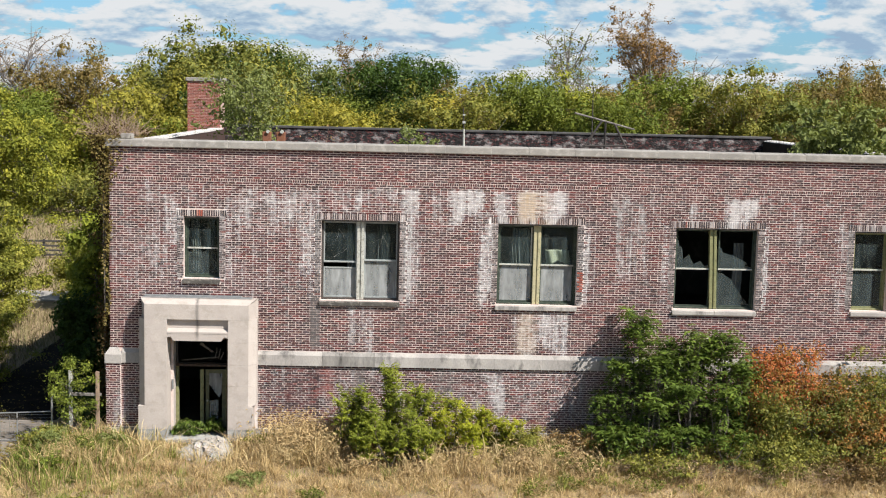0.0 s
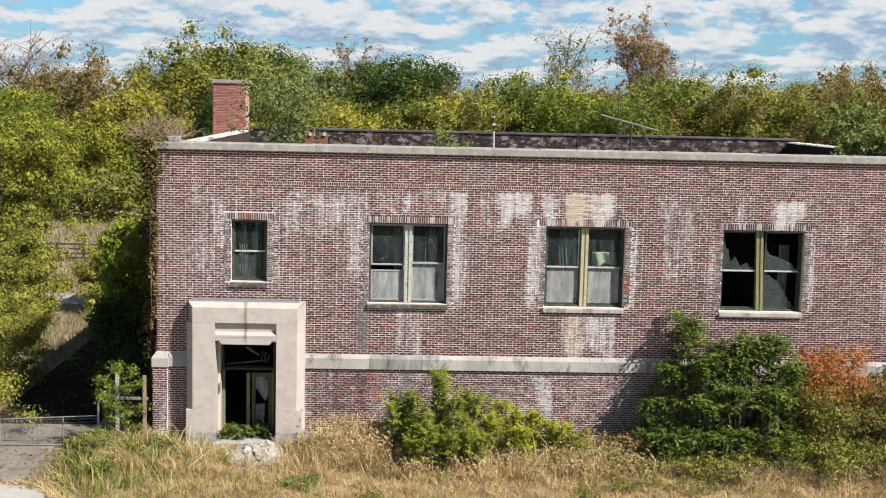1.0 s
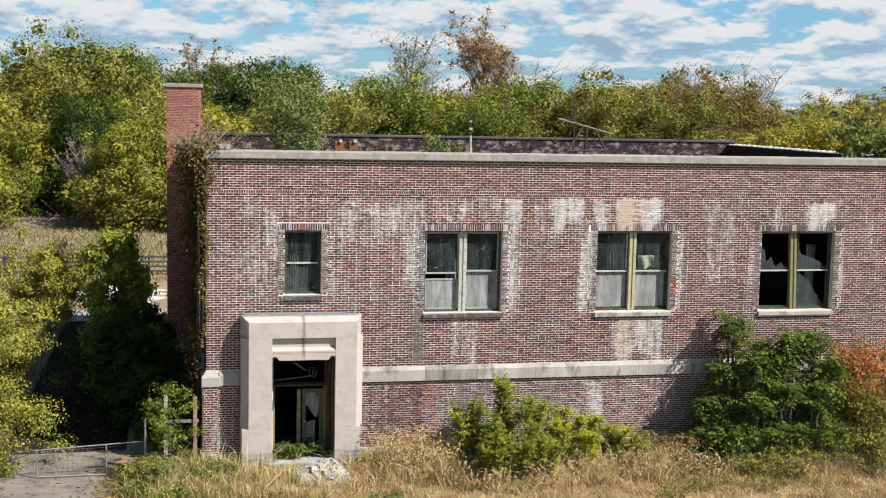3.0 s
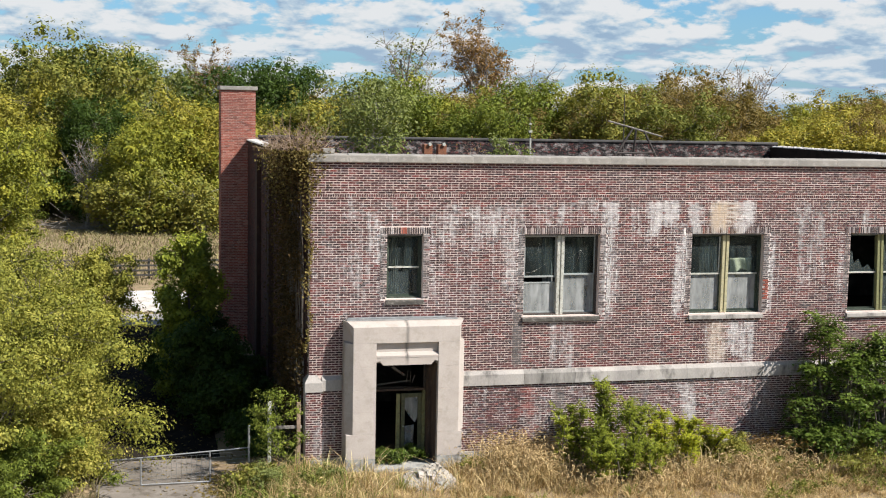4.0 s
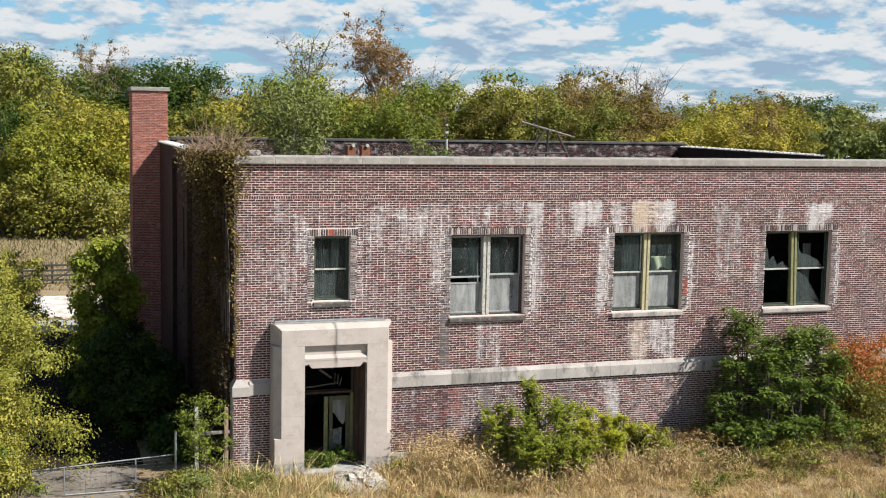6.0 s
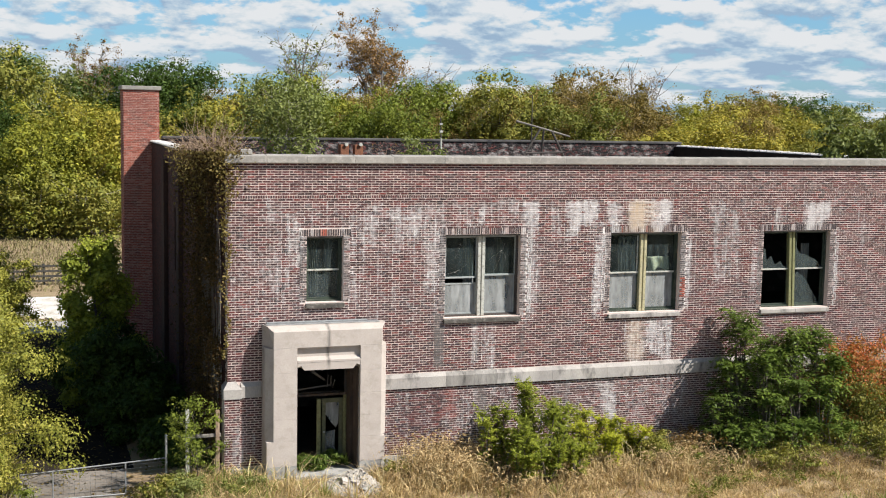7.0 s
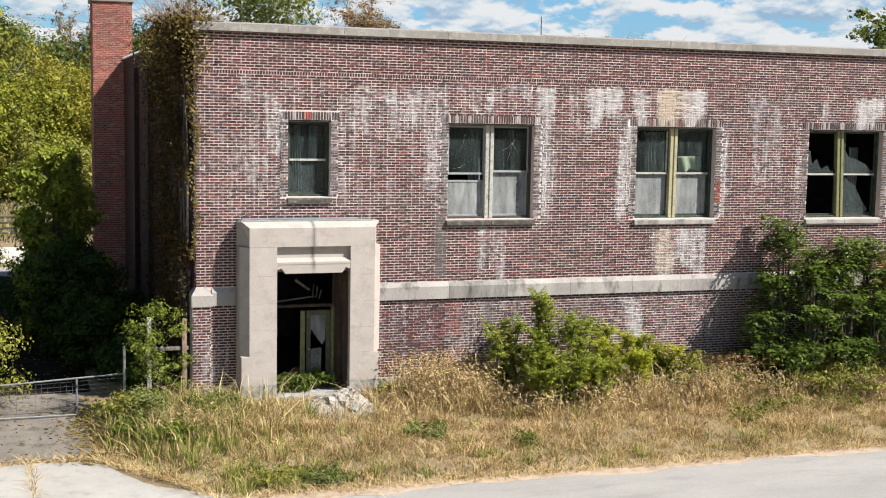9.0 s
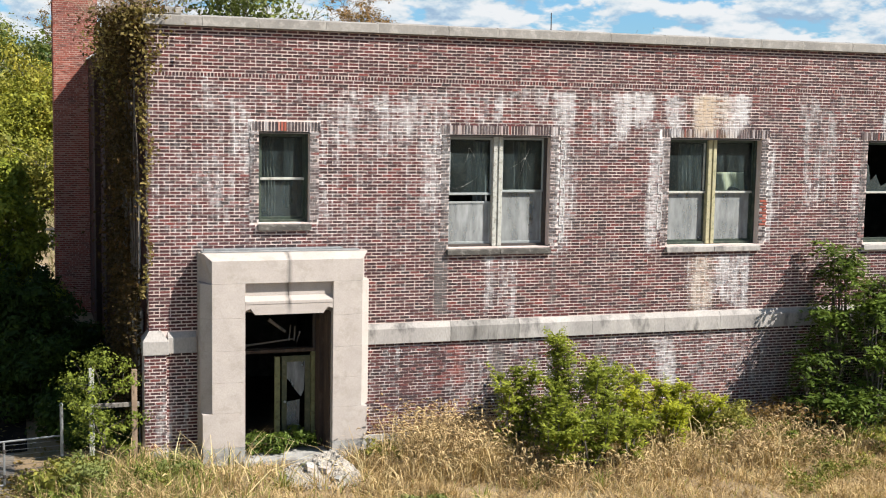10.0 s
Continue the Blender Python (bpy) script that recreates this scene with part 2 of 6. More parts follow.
BOARDS = mottled("unlit_floorboards", (0.09, 0.075, 0.06), (0.05, 0.045, 0.04), 2.0, 0.9)
# Near-black sheet colour: shade of the inner parapet face, painted in.
SHADELINING = mottled("parapet_shade_black", (0.026, 0.020, 0.016), (0.045, 0.032, 0.025), 2.0, 0.98, None, 12.0, 0.5, 0.02)
SHADELINING.node_tree.nodes["Principled BSDF"].inputs["Specular IOR Level"].default_value = 0.05
TAR = mottled("tar_roofing", (0.06, 0.058, 0.055), (0.11, 0.105, 0.10), 0.8, 0.95, (0.03, 0.03, 0.03))
TILE = mottled("glazed_coping_tile", (0.66, 0.635, 0.60), (0.48, 0.455, 0.42), 3.0, 0.8, (0.12, 0.11, 0.10), 20.0)
CREAM = mottled("peeling_cream_paint", (0.50, 0.50, 0.45), (0.40, 0.40, 0.35), 6.0, 0.7, (0.20, 0.19, 0.15), 50.0)
OCHRE = mottled("peeling_ochre_paint", (0.46, 0.41, 0.24), (0.36, 0.34, 0.22), 5.0, 0.7, (0.20, 0.21, 0.11), 50.0)
OLIVE = mottled("olive_paint", (0.235, 0.235, 0.11), (0.17, 0.175, 0.085), 4.0, 0.65, (0.12, 0.11, 0.05), 50.0)
GREEN = mottled("dark_green_paint", (0.045, 0.065, 0.045), (0.025, 0.036, 0.028), 4.0, 0.65, (0.09, 0.10, 0.075), 50.0)
DARKOLIVE = mottled("dull_olive_paint", (0.13, 0.133, 0.072), (0.085, 0.088, 0.05), 4.0, 0.7, (0.18, 0.17, 0.10), 50.0)
DARKSILL = mottled("stained_sill", (0.12, 0.11, 0.095), (0.05, 0.047, 0.042), 2.5, 0.92, (0.24, 0.225, 0.20), 40.0, 0.4, 0.01, (1, 1, 2))
# Near-black drive slabs: the building's shade is put into their colour.
SHADESLAB = mottled("shade_dark_slab", (0.020, 0.017, 0.014), (0.034, 0.028, 0.022), 0.9, 0.98, (0.050, 0.036, 0.024), 30.0, 0.6, 0.012)
SHADESLAB.node_tree.nodes["Principled BSDF"].inputs["Specular IOR Level"].default_value = 0.03
SLATEPAINT = mottled("grey_paint", (0.34, 0.36, 0.35), (0.26, 0.28, 0.27), 4.0, 0.7)
# The dust film is bluish, so it also stands in for reflected sky.
GLASS = glass_material("dust_and_sky_pane", (0.22, 0.28, 0.28), 0.035, 0.06, 0.15, 4.0, 0.25)
FILM = glass_material("whitened_pane", (0.40, 0.41, 0.405), 0.62, 0.3, 0.45, 1.45)
# Grey-blue haze that paints in some of the sky's reflection too.
HAZED = glass_material("haze_and_sky_pane", (0.19, 0.235, 0.24), 0.17, 0.1)
CLOTH = mottled("grey_cloth", (0.20, 0.21, 0.21), (0.10, 0.11, 0.11), 2.0, 0.95, (0.34, 0.33, 0.26), 20.0, 0.3, 0.02, (4, 1, 0.6))
PALECLOTH = mottled("yellowed_cloth", (0.58, 0.56, 0.42), (0.42, 0.40, 0.28), 3.0, 0.95, (0.66, 0.66, 0.60), 20.0, 0.3, 0.02, (4, 1, 0.6))
ROAD = mottled("worn_road", (0.37, 0.352, 0.325), (0.31, 0.295, 0.272), 0.45, 0.93, (0.28, 0.265, 0.245), 40.0, 0.4, 0.006, (0.5, 1.4, 1))
APRON = mottled("pale_concrete", (0.450, 0.427, 0.387), (0.387, 0.369, 0.333), 0.9, 0.93, (0.324, 0.306, 0.279), 45.0, 0.3, 0.005)
DRIVE = mottled("old_concrete", (0.24, 0.212, 0.182), (0.165, 0.145, 0.12), 0.9, 0.95, (0.11, 0.09, 0.07), 30.0, 0.6, 0.012)
GRAVEL = mottled("pale_gravel", (0.40, 0.365, 0.31), (0.27, 0.24, 0.20), 9.0, 0.95, (0.50, 0.47, 0.41), 60.0, 0.8, 0.02)
CRUSHED = mottled("crushed_white_stone", (0.72, 0.69, 0.63), (0.50, 0.46, 0.40), 0.9, 0.95, (0.30, 0.25, 0.18), 12.0, 0.8, 0.05)
SAND = mottled("pale_road_sand", (0.52, 0.41, 0.30), (0.42, 0.33, 0.245), 1.5, 0.97, (0.36, 0.25, 0.16), 40.0, 0.6, 0.01)
GALV = mottled("galvanised_steel", (0.40, 0.41, 0.41), (0.30, 0.31, 0.31), 6.0, 0.5, None, 40.0, 0.1, 0.002, (1, 1, 1), 0.6)
RUST = mottled("rusted_steel", (0.24, 0.095, 0.045), (0.15, 0.065, 0.04), 7.0, 0.85, (0.34, 0.14, 0.07), 40.0)
# Brown of the transom timber, also the painted-in shade of the door reveal.
SHADEWOOD = mottled("brown_timber_and_shade", (0.075, 0.05, 0.035), (0.045, 0.032, 0.025), 3.0, 0.85, (0.12, 0.085, 0.06), 40.0, 0.4, 0.008, (1, 1, 0.25))
DARKSTEEL = mottled("blackened_steel", (0.045, 0.042, 0.04), (0.075, 0.06, 0.05), 6.0, 0.7)
GREYWOOD = mottled("grey_timber", (0.26, 0.235, 0.205), (0.17, 0.155, 0.135), 3.0, 0.9, (0.10, 0.09, 0.08), 40.0, 0.5, 0.01, (1, 1, 0.2))
BARK = mottled("bark", (0.17, 0.145, 0.12), (0.09, 0.078, 0.065), 5.0, 0.95, None, 30.0, 0.7, 0.02, (1, 1, 0.3))
PALEBARK = mottled("pale_bark", (0.34, 0.31, 0.28), (0.22, 0.20, 0.18), 5.0, 0.95, None, 30.0, 0.6, 0.02, (1, 1, 0.3))
TWIG = mottled("dry_twig", (0.36, 0.26, 0.18), (0.24, 0.17, 0.12), 3.0, 0.95)

MOSS = leaf_material("leaf_green", [(0.0, (0.061, 0.083, 0.013)), (0.4, (0.121, 0.154, 0.022)), (0.7, (0.198, 0.232, 0.035)), (1.0, (0.308, 0.315, 0.055))], 0.6, 0.24)
YELLOWGREEN = leaf_material("leaf_yellow_green", [(0.0, (0.080, 0.104, 0.016)), (0.4, (0.180, 0.200, 0.027)), (0.7, (0.305, 0.295, 0.036)), (1.0, (0.450, 0.370, 0.045))], 0.6, 0.24)
GOLD = leaf_material("leaf_gold", [(0.0, (0.134, 0.129, 0.022)), (0.4, (0.258, 0.241, 0.036)), (0.7, (0.381, 0.310, 0.045)), (1.0, (0.470, 0.300, 0.056))], 0.6, 0.24)
OLIVELEAF = leaf_material("leaf_olive", [(0.0, (0.079, 0.096, 0.020)), (0.4, (0.158, 0.175, 0.034)), (0.7, (0.263, 0.246, 0.049)), (1.0, (0.350, 0.265, 0.070))], 0.6, 0.24)
# Dark woodland leaf; beside the side wall its tone also carries shade.
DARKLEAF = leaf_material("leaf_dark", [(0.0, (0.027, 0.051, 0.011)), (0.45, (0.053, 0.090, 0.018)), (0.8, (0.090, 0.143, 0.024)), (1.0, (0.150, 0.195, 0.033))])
RUSSET = leaf_material("leaf_russet", [(0.0, (0.112, 0.083, 0.038)), (0.4, (0.225, 0.150, 0.060)), (0.75, (0.315, 0.180, 0.075)), (1.0, (0.390, 0.195, 0.090))], 0.7)
PALELEAF = leaf_material("leaf_pale", [(0.0, (0.10, 0.125, 0.032)), (0.45, (0.19, 0.22, 0.065)), (0.8, (0.30, 0.32, 0.12)), (1.0, (0.42, 0.41, 0.19))])
LUSH = leaf_material("leaf_lush", [(0.0, (0.040, 0.066, 0.014)), (0.45, (0.092, 0.136, 0.024)), (0.75, (0.185, 0.245, 0.042)), (1.0, (0.360, 0.380, 0.080))], 0.45, 0.3)
FERNLEAF = leaf_material("leaf_feathery", [(0.0, (0.103, 0.132, 0.021)), (0.35, (0.221, 0.260, 0.037)), (0.65, (0.373, 0.398, 0.055)), (1.0, (0.540, 0.510, 0.090))], 0.45)
LIMEWASH = mottled("pale_lime_mortar", (0.62, 0.60, 0.57), (0.47, 0.45, 0.43), 6.0, 0.95, (0.36, 0.34, 0.33), 40.0, 0.4, 0.006)
LIME = leaf_material("leaf_lime", [(0.0, (0.159, 0.189, 0.02)), (0.45, (0.342, 0.366, 0.032)), (0.8, (0.512, 0.500, 0.048)), (1.0, (0.610, 0.549, 0.075))])
SUMAC = leaf_material("leaf_sumac", [(0.0, (0.08, 0.085, 0.02)), (0.3, (0.18, 0.15, 0.04)), (0.43, (0.35, 0.19, 0.055)), (0.60, (0.49, 0.155, 0.055)), (0.85, (0.47, 0.10, 0.05)), (1.0, (0.50, 0.24, 0.10))], 0.5, 0.34, 2.6)
SUMACGREEN = leaf_material("leaf_sumac_green", [(0.0, (0.07, 0.085, 0.02)), (0.35, (0.15, 0.17, 0.035)), (0.6, (0.26, 0.24, 0.05)), (0.8, (0.40, 0.20, 0.06)), (1.0, (0.44, 0.13, 0.06))], 0.5, 0.34, 2.6)
ROADLEAF = leaf_material("leaf_roadside", [(0.0, (0.070, 0.092, 0.016)), (0.3, (0.160, 0.180, 0.031)), (0.6, (0.310, 0.300, 0.054)), (0.85, (0.42, 0.365, 0.088)), (1.0, (0.37, 0.225, 0.088))], 0.6, 0.28, 1.3)
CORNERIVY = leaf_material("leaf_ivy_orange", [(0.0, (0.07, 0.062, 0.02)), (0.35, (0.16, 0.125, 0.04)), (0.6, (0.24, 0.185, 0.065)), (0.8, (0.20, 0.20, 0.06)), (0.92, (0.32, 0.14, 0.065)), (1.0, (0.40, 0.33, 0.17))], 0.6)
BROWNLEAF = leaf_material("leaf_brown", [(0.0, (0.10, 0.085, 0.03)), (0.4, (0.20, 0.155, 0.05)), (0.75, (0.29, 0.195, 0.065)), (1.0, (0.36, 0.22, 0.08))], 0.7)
# Same vine as at the corner, tones darkened to carry the side wall's shade.
SHADEIVY = leaf_material("leaf_ivy", [(0.0, (0.036, 0.025, 0.011)), (0.35, (0.072, 0.050, 0.018)), (0.65, (0.122, 0.065, 0.025)), (0.85, (0.094, 0.101, 0.025)), (1.0, (0.173, 0.086, 0.036))], 0.6)
STRAW = leaf_material("dry_grass", [(0.0, (0.175, 0.120, 0.064)), (0.25, (0.340, 0.236, 0.118)), (0.5, (0.525, 0.385, 0.192)), (0.8, (0.690, 0.540, 0.295)), (1.0, (0.790, 0.665, 0.405))], 0.7, 0.2)
FIELD = leaf_material("field_grass", [(0.0, (0.11, 0.095, 0.045)), (0.4, (0.18, 0.14, 0.085)), (0.7, (0.21, 0.195, 0.085)), (1.0, (0.30, 0.225, 0.14))], 0.8, 0.15)
DARKWOOD = mottled("weathered_dark_timber", (0.085, 0.08, 0.07), (0.05, 0.047, 0.042), 3.0, 0.9, None, 40.0)
PALESTRAW = leaf_material("pale_straw", [(0.0, (0.356, 0.261, 0.124)), (0.5, (0.546, 0.416, 0.212)), (1.0, (0.648, 0.594, 0.348))], 0.7, 0.2)
BLADE = leaf_material("green_grass", [(0.0, (0.098, 0.119, 0.026)), (0.4, (0.182, 0.217, 0.046)), (0.7, (0.280, 0.294, 0.072)), (1.0, (0.448, 0.378, 0.130))], 0.6, 0.25)

# ---- mesh helpers ----


def mesh_np(name, verts, faces):
    """A mesh from arrays: verts n x 3, faces m x k with one k for all."""
    verts, faces = np.asarray(verts, dtype=np.float32), np.asarray(faces, dtype=np.int32)
    me = bpy.data.meshes.new(name)
    m, k = faces.shape
    me.vertices.add(len(verts))
    me.vertices.foreach_set("co", verts.ravel())
    me.loops.add(m * k)
    me.loops.foreach_set("vertex_index", faces.ravel())
    me.polygons.add(m)
    me.polygons.foreach_set("loop_start", np.arange(0, m * k, k, dtype=np.int32))
    me.polygons.foreach_set("use_smooth", np.zeros(m, dtype=bool))
    me.update(calc_edges=True)
    return me


def link(name, me, mat, parent=None, label="", smooth=False):
    ob = new(name, me)
    if not me.materials:
        me.materials.append(mat)
    if smooth:
        me.polygons.foreach_set("use_smooth", [True] * len(me.polygons))
    if parent:
        ob.parent = parent
    if label:
        tagged(ob, label)
    return ob


def part(name, bm, mat, parent=None, label="", smooth=False):
    me = bpy.data.meshes.new(name)
    bmesh.ops.recalc_face_normals(bm, faces=bm.faces)
    bm.to_mesh(me)
    bm.free()
    return link(name, me, mat, parent, label, smooth)


def thing(name, x, y, z, label, category, group="", kind=""):
    ob = new(name)
    ob.location = (x, y, z)
    return tagged(ob, label, category, group, kind)


def boxes(*dims, bevel=0.0):
    """A bmesh of boxes (x0, x1, y0, y1, z0, z1), bevelled."""
    bm = bmesh.new()
    for x0, x1, y0, y1, z0, z1 in dims:
        bmesh.ops.create_cube(bm, size=1, matrix=Matrix.Translation(((x0 + x1) / 2, (y0 + y1) / 2, (z0 + z1) / 2)) @ Matrix.Diagonal((x1 - x0, y1 - y0, z1 - z0, 1)))
    if bevel:
        bmesh.ops.bevel(bm, geom=list(bm.edges), offset=bevel, segments=1, affect="EDGES")
    return bm


def prism(outline, low, high, axis="z", bevel=0.0):
    """A plan outline raised from low to high along z, or an x-z outline drawn out along y, or a y-z outline along x."""
    bm = bmesh.new()
    spot = {"z": lambda a, b, c: (a, b, c), "y": lambda a, b, c: (a, c, b), "x": lambda a, b, c: (c, a, b)}[axis]
    lo = [bm.verts.new(spot(a, b, low)) for a, b in outline]
    hi = [bm.verts.new(spot(a, b, high)) for a, b in outline]
    bm.faces.new(lo)
    bm.faces.new(hi)
    for i in range(len(lo)):
        j = (i + 1) % len(lo)
        bm.faces.new((lo[i], lo[j], hi[j], hi[i]))
    bmesh.ops.recalc_face_normals(bm, faces=bm.faces)
    if bevel:
        bmesh.ops.bevel(bm, geom=list(bm.edges), offset=bevel, segments=1, affect="EDGES")
    return bm


def tube(bm, pts, r0, r1, sides=6):
    """A tapered tube along points."""
    pts = [Vector(p) for p in pts]
    rings = []
    for i, p in enumerate(pts):
        t = (pts[min(i + 1, len(pts) - 1)] - pts[max(i - 1, 0)]).normalized()
        a = t.orthogonal().normalized()
        b = t.cross(a)
        r = r0 + (r1 - r0) * i / (len(pts) - 1)
        rings.append([bm.verts.new(p + (a * math.cos(6.2832 * k / sides) + b * math.sin(6.2832 * k / sides)) * r) for k in range(sides)])
    for lo, hi in zip(rings, rings[1:]):
        for k in range(sides):
            bm.faces.new((lo[k], lo[(k + 1) % sides], hi[(k + 1) % sides], hi[k]))
    bm.faces.new(rings[0])
    bm.faces.new(rings[-1])
    return bm


def tubes(*runs, sides=6):
    bm = bmesh.new()
    for pts, r0, r1 in runs:
        tube(bm, pts, r0, r1, sides)
    return bm


# ---- ground ----
def ground_z(x, y):
    x, y = np.asarray(x, dtype=float), np.asarray(y, dtype=float)
    bank = np.interp(y, [-7.6, -6.6, -4.0, -0.5, 3.0], [-0.62, -0.56, -0.40, -0.10, -0.08])
    lane = np.interp(y, [-7.6, -3.0, 0.0, 30.0, 60.0], [-0.62, -0.56, -0.42, -0.35, -0.1])
    side = np.clip((x + 3.0) / 2.2, 0, 1)
    return lane + (bank - lane) * side * side * (3 - 2 * side) * np.interp(y, [23, 32], [1, 0])


gx = np.concatenate([[-2500, -900, -400, -200, -120, -80, -55], np.arange(-40, 45, 0.6), [52, 70, 100, 150, 240, 500, 1000, 2500]])
gy = np.concatenate([[-2500, -900, -300, -120, -60, -30, -18], np.arange(-12, 50, 0.6), [56, 66, 80, 100, 140, 220, 400, 900, 2500]])
GX, GY = np.meshgrid(gx, gy)
rng = np.random.default_rng(3)
GZ = ground_z(GX, GY) + np.where((np.abs(GX) < 45) & (GY < 60) & (GY > -6.3) & (GX > -1.2), rng.normal(0, 0.02, GX.shape), 0)
nx, ny = len(gx), len(gy)
idx = np.arange(nx * ny).reshape(ny, nx)
quads = np.stack([idx[:-1, :-1], idx[:-1, 1:], idx[1:, 1:], idx[1:, :-1]], -1).reshape(-1, 4)
SOIL = mottled("dry_soil_and_thatch", (0.34, 0.255, 0.15), (0.25, 0.18, 0.105), 0.5, 0.97, (0.20, 0.175, 0.085), 22.0, 0.8, 0.04)
tagged(link("ground", mesh_np("ground", np.stack([GX, GY, GZ], -1).reshape(-1, 3), quads), SOIL, smooth=True), "dry weedy ground round the brick building", "ground", kind="structure")

road = tagged(new("road"), "pale worn road along the grass verge", "road", kind="structure")
edge = [(x, -7.5 + 0.10 * math.sin(x * 1.7) + 0.07 * math.sin(x * 4.3 + 1)) for x in np.arange(60, -1.2, -0.4)]
part("roadway", prism(edge + [(-0.9, -7.35), (-60, -7.35), (-60, -17), (60, -17)], -0.75, -0.585), ROAD, road)
verge_edge = [(x, -7.36) for x in np.arange(-0.6, 60, 0.5)]
sand = [(x, -7.86 - 0.10 * math.sin(x * 0.9) - 0.07 * math.sin(x * 2.3 + 1) - 0.04 * math.sin(x * 5.1)) for x in np.arange(59.9, -0.7, -0.25)]
part("sand_strip", prism(verge_edge + sand, -0.7, -0.579), SAND, road, "strip of pale sand and dead straw along the edge")
pavement = tagged(new("pavement"), "cracked concrete driveway with a paler apron", "driveway", kind="structure")
part("apron_slab", prism([(-8.5, -3.55), (-4.36, -3.66), (-4.262, -5.4), (-4.312, -7.31), (-9.6, -7.31)], -0.8, -0.565, bevel=0.012), APRON, pavement, "pale concrete apron slab with ragged joint")
part("apron_slab", prism([(-4.355, -3.66), (-2.78, -3.92), (-2.0, -5.3), (-0.75, -7.0), (-0.5, -7.31), (-4.307, -7.31), (-4.257, -5.4)], -0.8, -0.562, bevel=0.012), APRON, pavement, "pale concrete apron slab with ragged joint")
for y0, y1 in ((-3.5, -0.1), (-0.06, 2.6), (2.66, 9.0), (9.06, 14.5), (14.56, 20.0), (20.06, 27.5)):
    za, zb = float(ground_z(-5, y0)) + 0.03, float(ground_z(-5, y1)) + 0.03
    e = -2.95 if y0 < 2 else -0.33
    bm = prism([(-6.6, y0), (e - 0.08 * math.sin(y0), y0), (e, y1), (-6.5, y1)], -0.9, 0.0)
    for v in bm.verts:
        if v.co.z > -0.5:
            v.co.z = za if abs(v.co.y - y0) < 0.01 else zb
    # Slabs past the gate carry the side lane's shade as a darker colour.
    part("drive_slab", bm, DRIVE if y0 < 0.5 else SHADESLAB, pavement, "" if y0 < 0.5 else "drive slab with the building's shade put into its colour")
part("rear_lane", boxes((-30, 20, 27.6, 31.0, -0.9, -0.31)), ROAD, pavement)
part("rear_gravel_pad", prism([(-4.2 + (2.5 + 0.5 * math.sin(k * 2.7) + 0.35 * math.sin(k * 4.1 + 1)) * math.cos(k * 0.157), 36.3 + (4.3 + 0.6 * math.sin(k * 1.9) + 0.5 * math.cos(k * 5.2)) * math.sin(k * 0.157)) for k in range(40)], -0.6, -0.27), CRUSHED, pavement, "white crushed stone pad with dirt showing through")

# ---- facade ----
W, HIGH, DEEP, THICK = 28.0, 9.42, 23.0, 0.42
X0 = -0.12
COURSE, LONG, JOINT, HEADJOINT = 0.0752, 0.234, 0.0250, 0.0235
# openings of the front: x0, x1, z0, z1
OPEN = {"window_1": (2.29, 3.45, 5.16, 7.20), "window_2": (6.77, 9.34, 4.52, 7.18), "window_3": (12.57, 15.20, 4.48, 7.17),
        "window_4": (18.45, 21.18, 4.44, 7.16), "window_5": (24.40, 25.58, 4.50, 7.16)}
DOORWAY = (1.95, 3.76, -0.6, 3.20)
holes = [*OPEN.values(), DOORWAY]

# stains on the front: x0, x1, z0, z1, strength
BLOOM = [(0.9, 2.2, 7.2, 8.0, 0.56), (1.2, 1.9, 5.6, 7.3, 0.5), (4.1, 4.6, 6.9, 7.9, 0.66), (10.2, 10.7, 7.3, 8.2, 0.6), (10.85, 11.5, 7.3, 8.25, 0.86), (11.5, 12.1, 7.35, 8.28, 0.95), (12.35, 12.95, 7.1, 8.25, 0.8), (11.8, 12.4, 7.0, 7.6, 0.6), (13.2, 13.9, 7.2, 8.28, 1.0), (13.95, 14.8, 7.2, 8.28, 0.98), (11.95, 12.5, 4.5, 7.2, 0.75),
         (6.0, 6.75, 5.2, 8.2, 0.62), (9.36, 10.0, 4.4, 7.6, 0.62), (20.1, 21.2, 7.25, 8.15, 0.88), (13.2, 15.0, 2.8, 4.25, 0.72),
         (5.0, 6.1, 6.9, 8.1, 0.6), (7.0, 9.9, 7.3, 8.2, 0.42), (1.7, 2.25, 5.2, 7.9, 0.55), (3.5, 4.1, 5.2, 7.9, 0.45),
         (7.9, 8.05, 7.6, 8.05, 0.9), (8.3, 9.3, 7.85, 8.3, 0.62), (9.35, 10.0, 7.4, 8.25, 0.75), (10.92, 11.1, 6.7, 7.4, 0.9), (5.4, 5.85, 5.7, 6.2, 0.5), (18.7, 19.2, 7.4, 8.0, 0.6)]
BLOOM_B = [(16.4, 17.6, 5.2, 8.1, 0.5), (22.4, 22.7, 6.6, 7.6, 0.6), (23.7, 24.35, 4.5, 7.4, 0.5), (6.2, 9.3, 0.6, 2.3, 0.42), (12.3, 13.0, 0.9, 2.2, 0.75),
           (15.2, 15.8, 4.5, 7.2, 0.5), (13.2, 15.8, 0.3, 2.3, 0.4), (7.6, 8.6, 2.8, 4.4, 0.55), (21.2, 21.6, 4.6, 7.0, 0.4), (-0.2, 6.4, 4.55, 8.25, 0.36), (4.8, 9.5, 0.2, 2.3, 0.42), (10, 16, 0.2, 2.3, 0.38), (26, 28, 4, 8.2, 0.3)]
